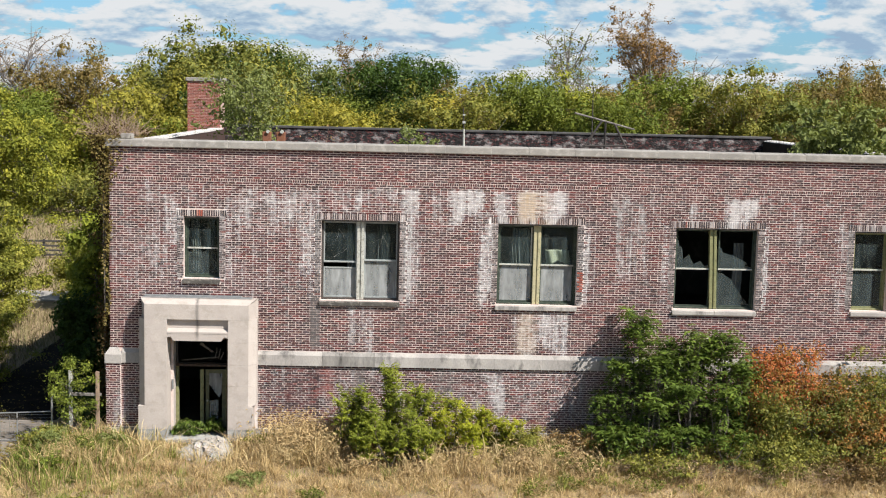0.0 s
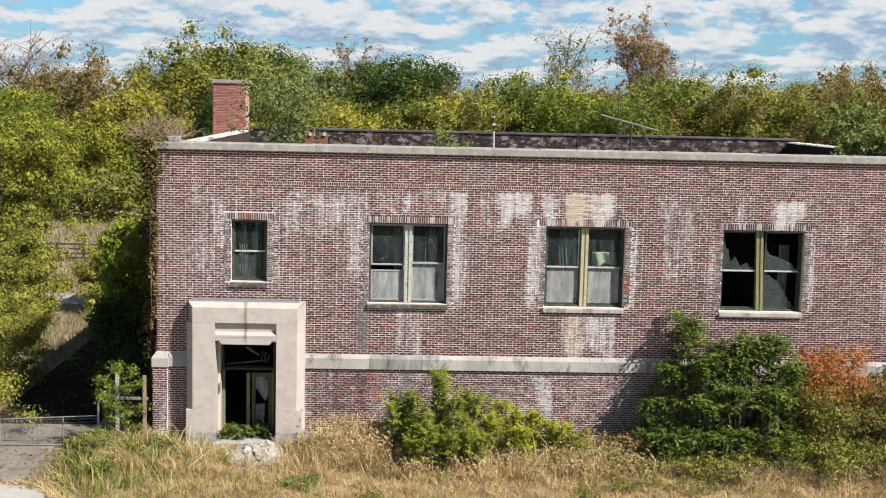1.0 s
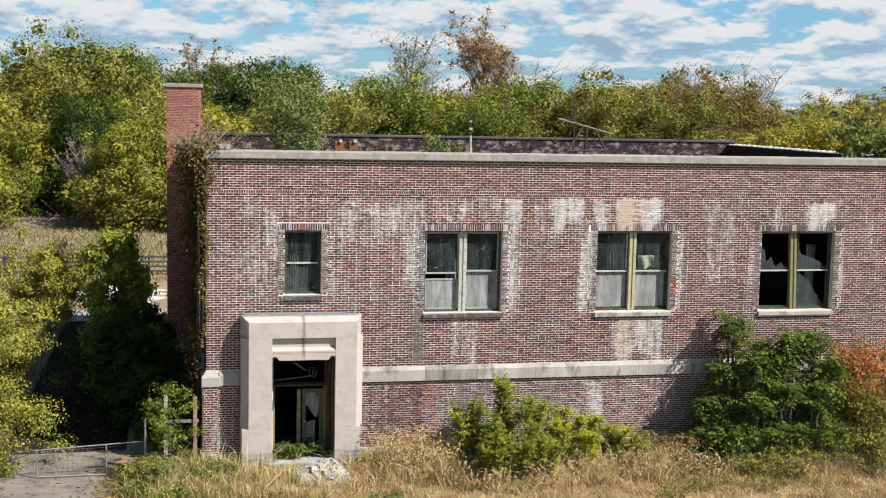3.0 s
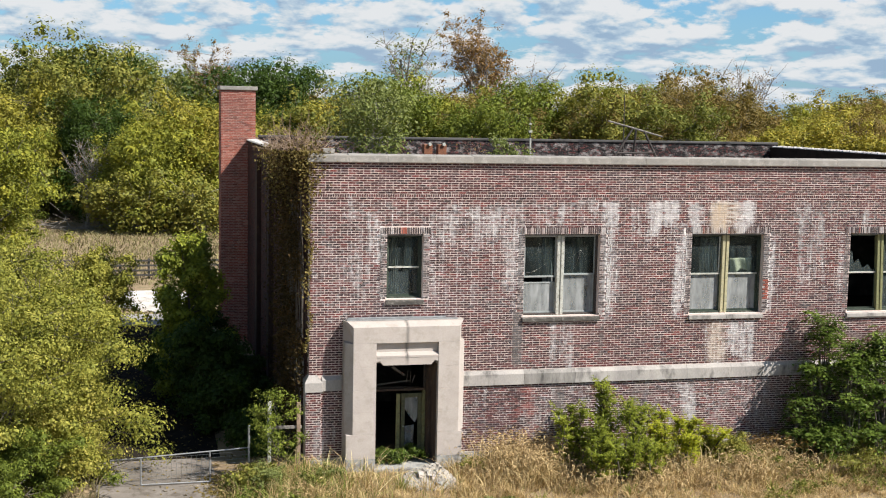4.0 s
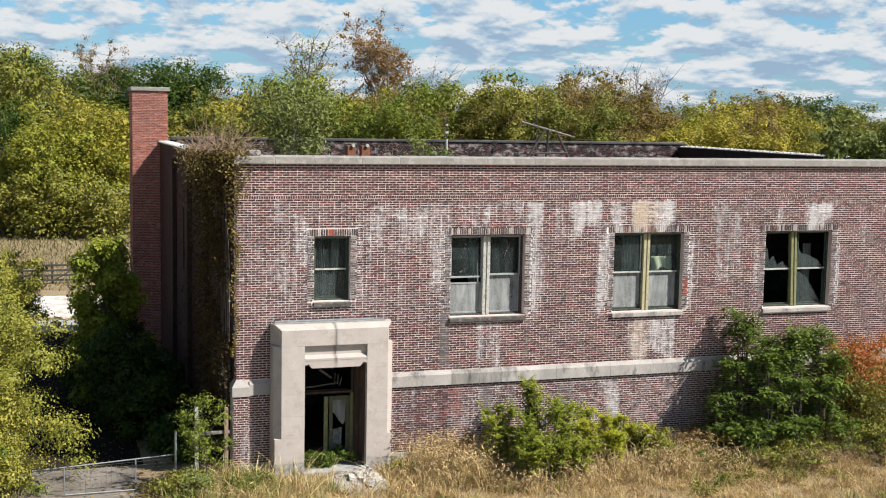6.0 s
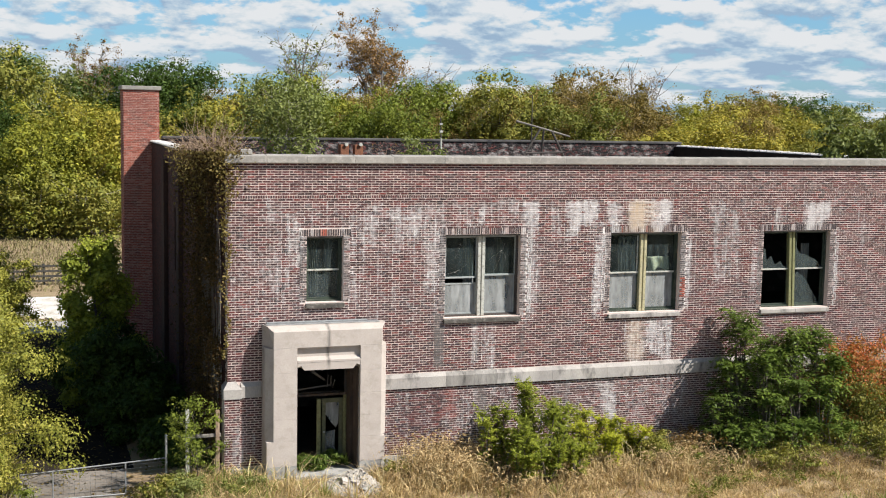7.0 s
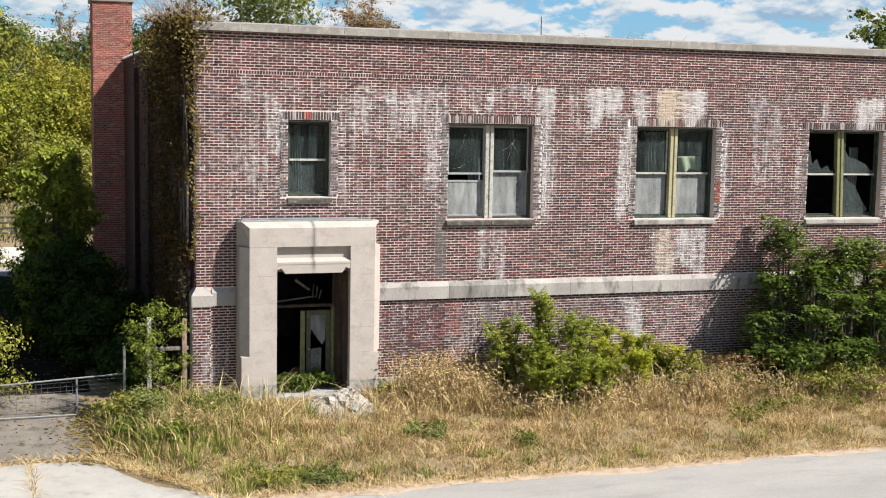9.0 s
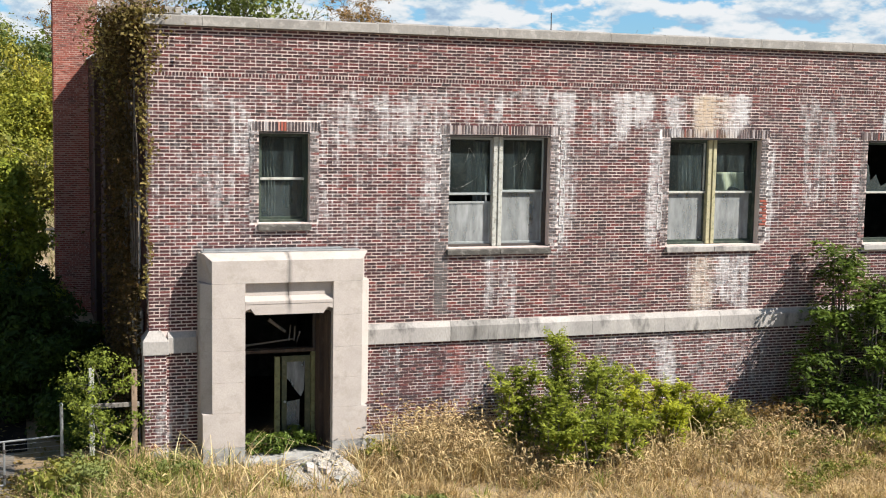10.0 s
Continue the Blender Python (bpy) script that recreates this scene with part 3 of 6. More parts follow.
SOOT = [(6.42, 6.75, 2.82, 4.7, 1.1), (9.35, 9.6, 2.82, 4.4, 0.7), (12.3, 12.5, 2.82, 4.4, 0.5), (7.9, 8.25, 0.8, 2.3, 0.9), (6.4, 6.8, 0.6, 2.3, 0.7), (10.6, 11.2, 1.2, 2.3, 0.55), (2.0, 2.3, 5.0, 7.4, 0.5), (8.0, 8.15, 3.0, 4.4, 0.6), (14.9, 16.4, 0.5, 2.3, 0.5), (9.3, 9.6, 2.8, 4.4, 0.35),
        (16.2, 17.6, 6.2, 8.0, 0.4), (12.5, 12.62, 4.5, 7.1, 0.6), (18.2, 18.45, 4.4, 7.4, 0.55), (24.1, 24.4, 4.5, 7.4, 0.5), (3.45, 3.7, 5.0, 7.3, 0.5), (9.34, 9.6, 4.5, 7.3, 0.4)]
RUSTY = [(13.25, 13.85, 7.25, 8.22, 1.0), (13.85, 14.3, 7.5, 8.2, 0.45), (13.3, 13.9, 2.85, 4.2, 0.5), (12.9, 14.4, 6.9, 7.3, 0.35)]


JAMBS = [(a, b, lo, hi + 0.1, s) for x0, x1, lo, hi in OPEN.values() for a, b, s in ((x0 - 0.36, x0 - 0.19, 0.68), (x1 + 0.19, x1 + 0.36, 0.68))]
JAMBSOOT = [(a, b, lo, hi, 0.75) for x0, x1, lo, hi in OPEN.values() for a, b in ((x0 - 0.2, x0), (x1, x1 + 0.2))]


def within(x, z, rects, soft=0.2, drip=0.0):
    out = np.zeros(np.shape(x))
    for a, b, lo, hi, s in rects:
        run = min(1.0, hi - lo) * (0.6 * np.sin(x * 5.3 + a * 3) + 0.5 * np.sin(x * 10.7 + b)) * drip
        k = np.clip(np.minimum(x - a, b - x) / soft + 0.5, 0, 1) * np.clip((hi - z) / soft + 0.5, 0, 1) * np.clip((z - lo - run) / (soft * 2.4) + 0.5, 0, 1)
        out = np.maximum(out, s * k)
    return out


CRACKS = [[(1.1, 8.3), (1.9, 7.75), (2.15, 7.3), (2.1, 6.4)], [(4.3, 8.1), (5.2, 7.7), (5.9, 7.75)], [(12.0, 7.1), (12.05, 4.6)]]


def cracks_at(x, z):
    """Pale mended cracks that climb through the joints."""
    out = np.zeros(np.shape(x))
    for line in CRACKS:
        for (a, b), (c, e) in zip(line, line[1:]):
            t = np.clip(((x - a) * (c - a) + (z - b) * (e - b)) / ((c - a) ** 2 + (e - b) ** 2), 0, 1)
            gap = np.hypot(x - a - t * (c - a), z - b - t * (e - b))
            out = np.maximum(out, 0.85 * np.clip(1.4 - gap / 0.06, 0, 1))
    return out


PAINT = [[(6.60, 1.05), (6.64, 1.75), (6.78, 2.15), (7.0, 2.2), (7.12, 1.8), (7.15, 1.3)], [(6.62, 1.55), (7.1, 1.6)], [(5.75, 1.1), (5.85, 1.7), (6.2, 1.75)]]


def paint_at(x, z):
    """Faded red strokes sprayed low on the wall."""
    out = np.zeros(np.shape(x))
    for line in PAINT:
        for (a, b), (c, e) in zip(line, line[1:]):
            t = np.clip(((x - a) * (c - a) + (z - b) * (e - b)) / ((c - a) ** 2 + (e - b) ** 2), 0, 1)
            out = np.maximum(out, np.clip(1.5 - np.hypot(x - a - t * (c - a), z - b - t * (e - b)) / 0.09, 0, 1))
    return out * 0.8


def stain_at(x, z):
    """White, soot, yellow for the front at x, z."""
    zone = np.interp(z, [0, 2.2, 2.8, 4.5, 6.0, 7.4, 8.2, 8.35], [0.29, 0.27, 0.12, 0.06, 0.10, 0.21, 0.26, 0.0])
    wave = 0.10 * np.sin(x * 1.9 + 1.2) * np.sin(z * 1.3 + x * 0.6) + 0.07 * np.sin(x * 5.3 + z)
    white = np.maximum(np.maximum(zone + wave, cracks_at(x, z)), np.maximum(np.maximum(within(x, z, BLOOM, 0.16, 0.45), within(x, z, BLOOM_B, 0.22, 0.4)), within(x, z, JAMBS, 0.1)))
    soot = np.maximum(np.maximum(within(x, z, SOOT), within(x, z, JAMBSOOT, 0.1)), np.where(z < 2.3, 0.22, 0.0))
    return np.stack([white, soot, within(x, z, RUSTY, 0.15), paint_at(x, z)], -1).astype(np.float32)


def store_stain(me, x, z):
    at = me.attributes.new("stain", "FLOAT_COLOR", "POINT")
    at.data.foreach_set("color", stain_at(x, z).ravel())


def courses(x0, x1, z0, z1, gaps, header=0):
    """Common bond between z0 and z1, every sixth course of stretchers and headers by turns: rows of (x0, x1, z0, z1) for every brick, cut at the gaps."""
    n = max(1, round((z1 - z0) / COURSE))
    step = (z1 - z0) / n
    out = []
    for i in range(n):
        lo, hi = z0 + i * step + JOINT / 2, z0 + (i + 1) * step - JOINT / 2
        mid = (lo + hi) / 2
        runs = [(x0, x1)]
        for a, b, c, e in gaps:
            if c < mid < e:
                runs = [r for s in runs for r in ((s[0], min(s[1], a)), (max(s[0], b), s[1])) if r[1] - r[0] > 0.03]
        turns = (LONG, LONG / 2) if i % 6 == header else (LONG,)
        for a, b in runs:
            k = 0
            p = x0 - LONG * (0.5 if i % 2 else 0.75 if len(turns) > 1 else 0.0)
            while p < b:
                w = turns[k % len(turns)]
                l, r = max(p + HEADJOINT / 2, a + 0.002), min(p + w - HEADJOINT / 2, b - 0.002)
                if r - l > 0.035:
                    out.append((l, r, lo, hi))
                p += w
                k += 1
    return np.array(out)


def stacks(x0, x1, z0, z1, pitch):
    """Bricks on end, side by side."""
    n = round((x1 - x0) / pitch)
    s = (x1 - x0) / n
    return np.array([(x0 + i * s + JOINT / 2, x0 + (i + 1) * s - JOINT / 2, z0 + JOINT / 2, z1 - JOINT / 2) for i in range(n)])


def brick_mesh(name, rows, proud=0.0, depth=0.03, seed=5):
    """Five-sided bricks in the plane y = 0, uneven by a few millimetres."""
    r = np.random.default_rng(seed)
    n = len(rows)
    l, rt, lo, hi = rows.T
    y = -proud + np.clip(r.normal(0, 0.003, n), -0.006, 0.005)
    tl = r.normal(0, 0.0009, (4, n))
    front = [np.stack([a, y, b + t], -1) for a, b, t in ((l, lo, tl[0]), (rt, lo, tl[1]), (rt, hi, tl[2]), (l, hi, tl[3]))]
    back = [np.stack([a, y + depth, b], -1) for a, b in ((l, lo), (rt, lo), (rt, hi), (l, hi))]
    v = np.stack(front + back, 1).reshape(-1, 3)
    base = (np.arange(n) * 8)[:, None, None]
    f = np.array([(0, 1, 2, 3), (0, 4, 5, 1), (1, 5, 6, 2), (2, 6, 7, 3), (3, 7, 4, 0)])[None] + base
    return mesh_np(name, v, f.reshape(-1, 4))


def pierced_wall(name, x0, x1, z0, z1, gaps, y0, y1, step=0.15):
    """A wall with openings through it: both faces, the reveals and the rim. Front face finely divided for the stain map."""
    def cuts(a, b, extra):
        v = sorted({round(c, 4) for c in [*np.arange(a, b, step), b, *[e for e in extra if a < e < b]]})
        return np.array(v)
    xs = cuts(x0, x1, [g for q in gaps for g in q[:2]])
    zs = cuts(z0, z1, [g for q in gaps for g in q[2:]])
    X, Z = np.meshgrid(xs, zs)
    n = X.size
    v = np.concatenate([np.stack([X, np.full_like(X, y), Z], -1).reshape(-1, 3) for y in (y0, y1)])
    ids = np.arange(n).reshape(X.shape)
    cx, cz = (xs[:-1] + xs[1:]) / 2, (zs[:-1] + zs[1:]) / 2
    CX, CZ = np.meshgrid(cx, cz)
    solid = np.ones(CX.shape, bool)
    for a, b, c, e in gaps:
        solid &= ~((CX > a) & (CX < b) & (CZ > c) & (CZ < e))
    q = np.stack([ids[:-1, :-1], ids[:-1, 1:], ids[1:, 1:], ids[1:, :-1]], -1)
    faces = [q[solid], q[solid][:, ::-1] + n]
    pad = np.pad(solid, 1)
    here = pad[1:-1, 1:-1]
    for other, a, b in ((pad[1:-1, :-2], 3, 0), (pad[1:-1, 2:], 1, 2), (pad[:-2, 1:-1], 0, 1), (pad[2:, 1:-1], 2, 3)):
        rim = q[here & ~other]
        faces.append(np.stack([rim[:, b], rim[:, a], rim[:, a] + n, rim[:, b] + n], -1))
    me = mesh_np(name, v, np.concatenate(faces))
    store_stain(me, v[:, 0], v[:, 2])
    return me


wall_south = link("wall_south", pierced_wall("wall_south", X0, W, -0.7, HIGH, holes, 0.009, THICK), MORTAR)
tagged(wall_south, "dark red brick front wall with white mineral stains and window openings", "brick wall", kind="structure")

# ---- side and rear walls, roof, inside ----
def turn_west(me):
    """Lays a mesh drawn along the front onto the west side."""
    co = np.empty(len(me.vertices) * 3, dtype=np.float32)
    me.vertices.foreach_get("co", co)
    co = co.reshape(-1, 3)
    me.vertices.foreach_set("co", np.stack([co[:, 1] + X0, co[:, 0], co[:, 2]], -1).ravel())
    me.update()
    return me


SIDEHOLES = [(12.0, 12.9, 4.6, 7.1), (16.5, 17.4, 4.6, 7.1)]
wall_west = link("wall_west", turn_west(pierced_wall("wall_west", THICK + 0.003, DEEP - 0.41, -0.7, 9.43, SIDEHOLES, 0.009, THICK, 0.6)), SHADEMORTAR)
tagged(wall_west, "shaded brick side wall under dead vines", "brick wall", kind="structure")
# Pilasters share the shade-darkened mortar of this side.
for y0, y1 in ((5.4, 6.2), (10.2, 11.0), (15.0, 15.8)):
    part("pilaster", boxes((-0.30, X0 - 0.005, y0, y1, -0.7, 8.9), bevel=0.01), SHADEMORTAR, wall_west)
# The end wall reuses the shade-darkened side brick.
wall_east = tagged(part("wall_east", boxes((W - THICK, W, THICK + 0.01, DEEP - 0.4, -0.7, 9.43)), SHADEBRICK), "plain brick end wall of the building", "brick wall", kind="structure")
# Thin added sheet; its blackness is the inner face's shade.
part("parapet_lining", boxes((W - THICK - 0.03, W - THICK - 0.004, THICK + 0.1, DEEP - 0.45, 8.63, 9.42)), SHADELINING, wall_east, "dark sheet that gives the parapet's inner face its shade")
wall_north = tagged(part("wall_north", boxes((X0, W, DEEP - 0.4, DEEP, -0.7, 9.55)), TARBRICK), "tarred and flaking brick rear parapet wall", "brick wall", kind="structure")
# Unseen roof and ceiling, added whole so no daylight reaches the rooms.
tagged(part("roof", boxes((X0 + THICK, W - THICK, THICK, DEEP - 0.4, 8.45, 8.62)), TAR), "unseen flat roof behind the parapet, closed to keep the rooms dark", "roof", kind="structure")
tagged(part("ceiling", boxes((X0 + THICK + 0.01, W - THICK - 0.01, THICK + 0.01, DEEP - 0.41, 8.2, 8.44)), PLASTER), "added ceiling, coloured dark and closing out daylight", "ceiling", kind="structure")
# Invented rooms; the darkness behind the openings is partly in their colour.
floor = tagged(new("floor"), "added floors inside, coloured dark for unlit rooms", "floor", kind="structure")
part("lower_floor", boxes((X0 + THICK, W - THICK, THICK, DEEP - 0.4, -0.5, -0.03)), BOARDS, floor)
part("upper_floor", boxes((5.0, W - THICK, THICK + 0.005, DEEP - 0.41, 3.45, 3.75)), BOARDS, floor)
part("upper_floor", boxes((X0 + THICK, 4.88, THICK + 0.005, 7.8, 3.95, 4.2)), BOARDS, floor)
inner = tagged(new("wall_inner"), "added partitions, their plaster coloured dark for unlit rooms", "partition", kind="structure")
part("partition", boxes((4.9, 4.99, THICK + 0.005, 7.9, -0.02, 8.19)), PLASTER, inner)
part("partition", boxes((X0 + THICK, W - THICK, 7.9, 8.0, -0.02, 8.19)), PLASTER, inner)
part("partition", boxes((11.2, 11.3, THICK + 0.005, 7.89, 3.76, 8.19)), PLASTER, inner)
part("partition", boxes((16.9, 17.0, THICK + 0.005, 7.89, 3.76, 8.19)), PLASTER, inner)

# coping stones of the front, tiles on the side parapets
coping = tagged(new("coping"), "grey weathered stone coping along the front parapet", "coping", kind="structure")
r = random.Random(4)
x = -0.22
while x < W:
    w = r.choice((1.22, 1.5, 1.68)) if x > 0 else 1.25
    e = min(x + w, W + 0.1)
    if e - x < 0.3:
        break
    d = r.uniform(-0.006, 0.006)
    part("coping_stone", prism([(-0.13 + d, 9.43), (0.5, 9.43), (0.5, 9.66), (0.2, 9.69 + d), (-0.13 + d, 9.645 + d)], x + 0.006, e - 0.006, "x", 0.012), COPING, coping)
    part("mortar_joint", boxes((e - 0.008, e + 0.008, -0.128, 0.49, 9.435, 9.655)), APRON, coping, "pale mortar joint")
    x = e
part("corner_block", boxes((0.25, 0.62, 0.02, 0.42, 9.67, 9.83), bevel=0.02), COPING, coping, "loose pale block on the coping")
tiles = tagged(new("parapet_tiles"), "ribbed pale clay tiles capping the side and rear parapets", "coping", kind="structure")
tile = prism([(-0.25, 0.0), (-0.25, 0.025), (-0.15, 0.075), (0.15, 0.075), (0.25, 0.025), (0.25, 0.0)], 0.0, 0.55, "y", 0.012)
tile_me = bpy.data.meshes.new("tile")
rib = boxes((-0.26, 0.26, 0.0, 0.06, -0.005, 0.09), bevel=0.015)
tile.to_mesh(tile_me)
tmp = bmesh.new()
tmp.from_mesh(tile_me)
me2 = bpy.data.meshes.new("rib")
rib.to_mesh(me2)
tmp.from_mesh(me2)
bmesh.ops.recalc_face_normals(tmp, faces=tmp.faces)
tmp.to_mesh(tile_me)
for bmx in (tile, rib, tmp):
    bmx.free()
bpy.data.meshes.remove(me2)
for k in range(38):
    for sx, hz in ((X0 + 0.2, 9.43), (W - 0.22, 9.43)):
        if sx < 1 and k > 36:
            continue
        t = link("tile", tile_me, TILE, tiles)
        t.matrix_world = pose(sx, 0.55 + k * 0.575, hz + 0.002, r.uniform(-1, 1), r.uniform(-1.5, 1.5), 0)
rear_cap = part("rear_cap", boxes((0.5, W, DEEP - 0.46, DEEP + 0.05, 9.56, 9.68), bevel=0.02), TAR, tiles, "dark stained rear coping")

# stone band with its sloping top, base course, corner pier
band = tagged(new("stone_band"), "pale limestone band with dark water stains", "stone band", kind="structure")
x = 4.70
for w in (2.15, 1.75, 1.95, 2.0, 1.6, 2.2, 1.8, 2.05, 1.7, 1.9, 2.1, 2.0):
    e = min(x + w, W)
    part("band_stone", prism([(0.02, 2.31), (-0.075, 2.31), (-0.075, 2.66), (0.02, 2.80)], x + 0.0015, e - 0.0015, "x", 0.004), STAINEDBAND if 6 < x < 8 else BANDSTONE, band)
    x = e
    if x >= W:
        break
part("band_stone", prism([(0.02, 2.31), (-0.075, 2.31), (-0.075, 2.66), (0.02, 2.80)], 0.28, 0.9, "x", 0.006), BANDSTONE, band)
base = tagged(new("base_course"), "grey concrete base course under the brickwork", "foundation", kind="structure")
for a, b, top in ((0.27, 0.9, 0.14), (4.68, 6.9, 0.17), (6.91, 10.4, 0.16), (10.41, 14.0, 0.15), (14.01, 17.9, 0.15), (17.91, 22.5, 0.15), (22.51, W, 0.15)):
    part("base_block", boxes((a, b, -0.05, 0.05, -0.7, top), bevel=0.01), CONCRETE, base)
pier = tagged(new("corner_pier"), "low brick corner pier with a pointed stone cap", "pier", kind="structure")
core = part("pier_core", boxes((-0.235, 0.24, -0.13, 0.40, 0.14, 2.3)), MORTAR, pier)
store_stain(core.data, np.zeros(8), np.full(8, 1.5))
part("pier_base", boxes((-0.27, 0.29, -0.17, 0.44, -0.7, 0.14), bevel=0.012), CONCRETE, pier)
cap = boxes((-0.27, 0.29, -0.17, 0.44, 2.30, 2.60), bevel=0.008)
top = prism([(-0.27, -0.17), (0.29, -0.17), (0.29, 0.44), (-0.27, 0.44)], 2.6, 2.82)
for v in top.verts:
    if v.co.z > 2.7:
        v.co.x, v.co.y = 0.01 + (v.co.x - 0.01) * 0.45, 0.13 + (v.co.y - 0.13) * 0.5
part("pier_cap", cap, BANDSTONE, pier)
part("pier_cap", top, BANDSTONE, pier)

# ---- entrance portal ----
portal = tagged(new("portal"), "pale limestone entrance surround with chamfered edges and recessed panel", "portal", kind="structure")
LV = [-0.12, 0.27, 1.04, 1.72, 2.42, 3.14, 3.90]
for i, (lo, hi) in enumerate(zip(LV, LV[1:])):
    g = 0.0015
    if hi < 1.1:
        left = [(1.87, -0.70), (1.87, 0.0), (0.94, 0.0), (0.94, -0.70)]
        right = [(3.84, -0.70), (4.64, -0.70), (4.64, 0.0), (3.84, 0.0)]
    else:
        left = [(1.87, -0.70), (1.87, 0.0), (0.93, 0.0), (0.93, -0.46), (1.15, -0.70)]
        right = [(3.84, -0.70), (4.51, -0.70), (4.74, -0.40), (4.74, 0.0), (3.84, 0.0)]
    mat = CONCRETE if i == 0 else STONE
    part("jamb_stone", prism(left, lo + g, hi - g, "z", 0.004), mat, portal, "greyer base block" if i == 0 else "")
    part("jamb_stone", prism(right, lo + g, hi - g, "z", 0.004), mat, portal, "greyer base block" if i == 0 else "")
for a, b in ((0.93, 2.848), (2.852, 4.74)):
    bm = prism([(0.0, 3.904), (-0.70, 3.904), (-0.70, 4.40), (-0.48, 4.54), (0.0, 4.54)], a, b, "x")
    out = a if a < 1 else b
    for v in bm.verts:
        if abs(v.co.x - out) < 0.01 and v.co.y < -0.6:
            v.co.x += 0.22 if a < 1 else -0.23
        elif abs(v.co.x - out) < 0.01 and -0.6 < v.co.y < -0.45:
            v.co.x += 0.07 if a < 1 else -0.06
    part("head_stone", bm, STONE, portal)
part("panel", boxes((1.87, 2.845, -0.56, 0.0, 3.44, 3.90), (2.853, 3.84, -0.56, 0.0, 3.44, 3.90), bevel=0.005), STONE, portal, "recessed panel stone with a dark streak")
for a, b in ((1.875, 2.847), (2.853, 3.835)):
    part("panel_sill", prism([(-0.70, 3.50), (-0.56, 3.60), (-0.56, 3.44), (-0.70, 3.44)], a, b, "x"), STONE, portal)
part("lintel", prism([(1.875, 3.438), (3.835, 3.438), (3.835, 3.30), (3.72, 3.34), (3.62, 3.20), (2.09, 3.20), (1.99, 3.34), (1.875, 3.30)], -0.69, -0.28, "y"), STONE, portal, "lintel with notched corners")
part("soffit", boxes((1.875, 3.835, -0.28, 0.0, 3.20, 3.438)), STONE, portal)
part("threshold", boxes((1.80, 3.9, -0.86, 0.4, -0.3, -0.03), bevel=0.02), CONCRETE, portal, "chipped concrete doorstep")
part("flashing", boxes((1.0, 4.55, -0.30, -0.01, 4.542, 4.57), (1.05, 4.2, -0.12, -0.03, 4.57, 4.61), bevel=0.006), GALV, portal, "bent grey metal flashing on the portal")
part("reveal_moulding", boxes((1.87, 1.96, 0.02, 0.40, -0.03, 3.19), bevel=0.01), STONE, portal)
# Added dark strips on the right reveal; their brown stands in for shade.
part("door_lining", boxes((3.70, 3.838, 0.004, 0.40, -0.03, 3.19), (3.80, 3.838, -0.50, 0.004, -0.03, 3.19), bevel=0.006), SHADEWOOD, portal, "added dark brown strips standing in for the reveal's shade")

# ---- windows ----


def window(name, spot, units, paints, panes, label, tilt=0.0, drop=0.0):
    """A timber double-hung window set back in its opening, with its sill."""
    x0, x1, z0, z1 = spot
    fpaint, mpaint, spaint = paints
    ob = tagged(new(name), label, "window", kind="structure")
    y = 0.21
    part("window_frame", boxes((x0, x0 + 0.07, y, y + 0.16, z0, z1), (x1 - 0.07, x1, y, y + 0.16, z0, z1), (x0 + 0.07, x1 - 0.07, y, y + 0.16, z1 - 0.07, z1), (x0 + 0.07, x1 - 0.07, y, y + 0.16, z0, z0 + 0.06), bevel=0.006), DARKSTEEL if fpaint is SLATEPAINT else fpaint, ob)
    part("lintel_plate", boxes((x0 + 0.002, x1 - 0.002, 0.03, 0.21, z1 - 0.05, z1 - 0.004)), DARKSTEEL, ob, "dark steel lintel plate")
    n = len(units)
    edges = [x0 + 0.07] + ([(x0 + x1) / 2] if n == 2 else []) + [x1 - 0.07]
    if n == 2:
        m = (x0 + x1) / 2
        bm = boxes((m - 0.12, m - 0.02, y - 0.04, y + 0.14, z0 + 0.01, z1 - 0.05), (m + 0.02, m + 0.12, y - 0.04, y + 0.14, z0 + 0.01, z1 - 0.05), (m - 0.02, m + 0.02, y - 0.01, y + 0.12, z0 + 0.01, z1 - 0.05), bevel=0.008)
        if tilt:
            for v in bm.verts:
                v.co.x += tilt * (v.co.z - z0) / (z1 - z0)
        part("mullion", bm, mpaint, ob, "peeling painted mullion")
    for i, (u, v) in enumerate(zip(edges, edges[1:])):
        a, b = u + (0.12 if i else 0.0), v - (0.12 if n == 2 and i == 0 else 0.0)
        zm = units[i]
        for k, (lo, hi, yy) in enumerate(((zm - 0.03, z1 - 0.07, y + 0.05), (z0 + 0.06, zm + 0.03 - (0 if i else drop), y + 0.10))):
            s = part("sash", boxes((a, a + 0.045, yy, yy + 0.04, lo, hi), (b - 0.045, b, yy, yy + 0.04, lo, hi), (a + 0.045, b - 0.045, yy, yy + 0.04, hi - 0.05, hi), (a + 0.045, b - 0.045, yy, yy + 0.04, lo, lo + 0.055), bevel=0.004), fpaint, ob)
            if k == 0:
                part("meeting_rail", boxes((a + 0.01, b - 0.01, yy - 0.012, yy + 0.002, lo, lo + 0.055), bevel=0.004), spaint, s, "pale meeting rail")
            kind = panes[i * 2 + k]
            if kind is None:
                continue
            mat, shape = kind
            la, lb, lz, hz = a + 0.045, b - 0.045, lo + 0.055, hi - 0.05
            if shape == "whole":
                outline = [(la, lz), (lb, lz), (lb, hz), (la, hz)]
            else:
                outline = [(la + (lb - la) * p, lz + (hz - lz) * q) for p, q in shape]
            g = part("pane", prism(outline, yy + 0.016, yy + 0.022, "y"), mat, s, "jagged broken pane" if shape != "whole" else "")
            g.visible_shadow = False
    return ob


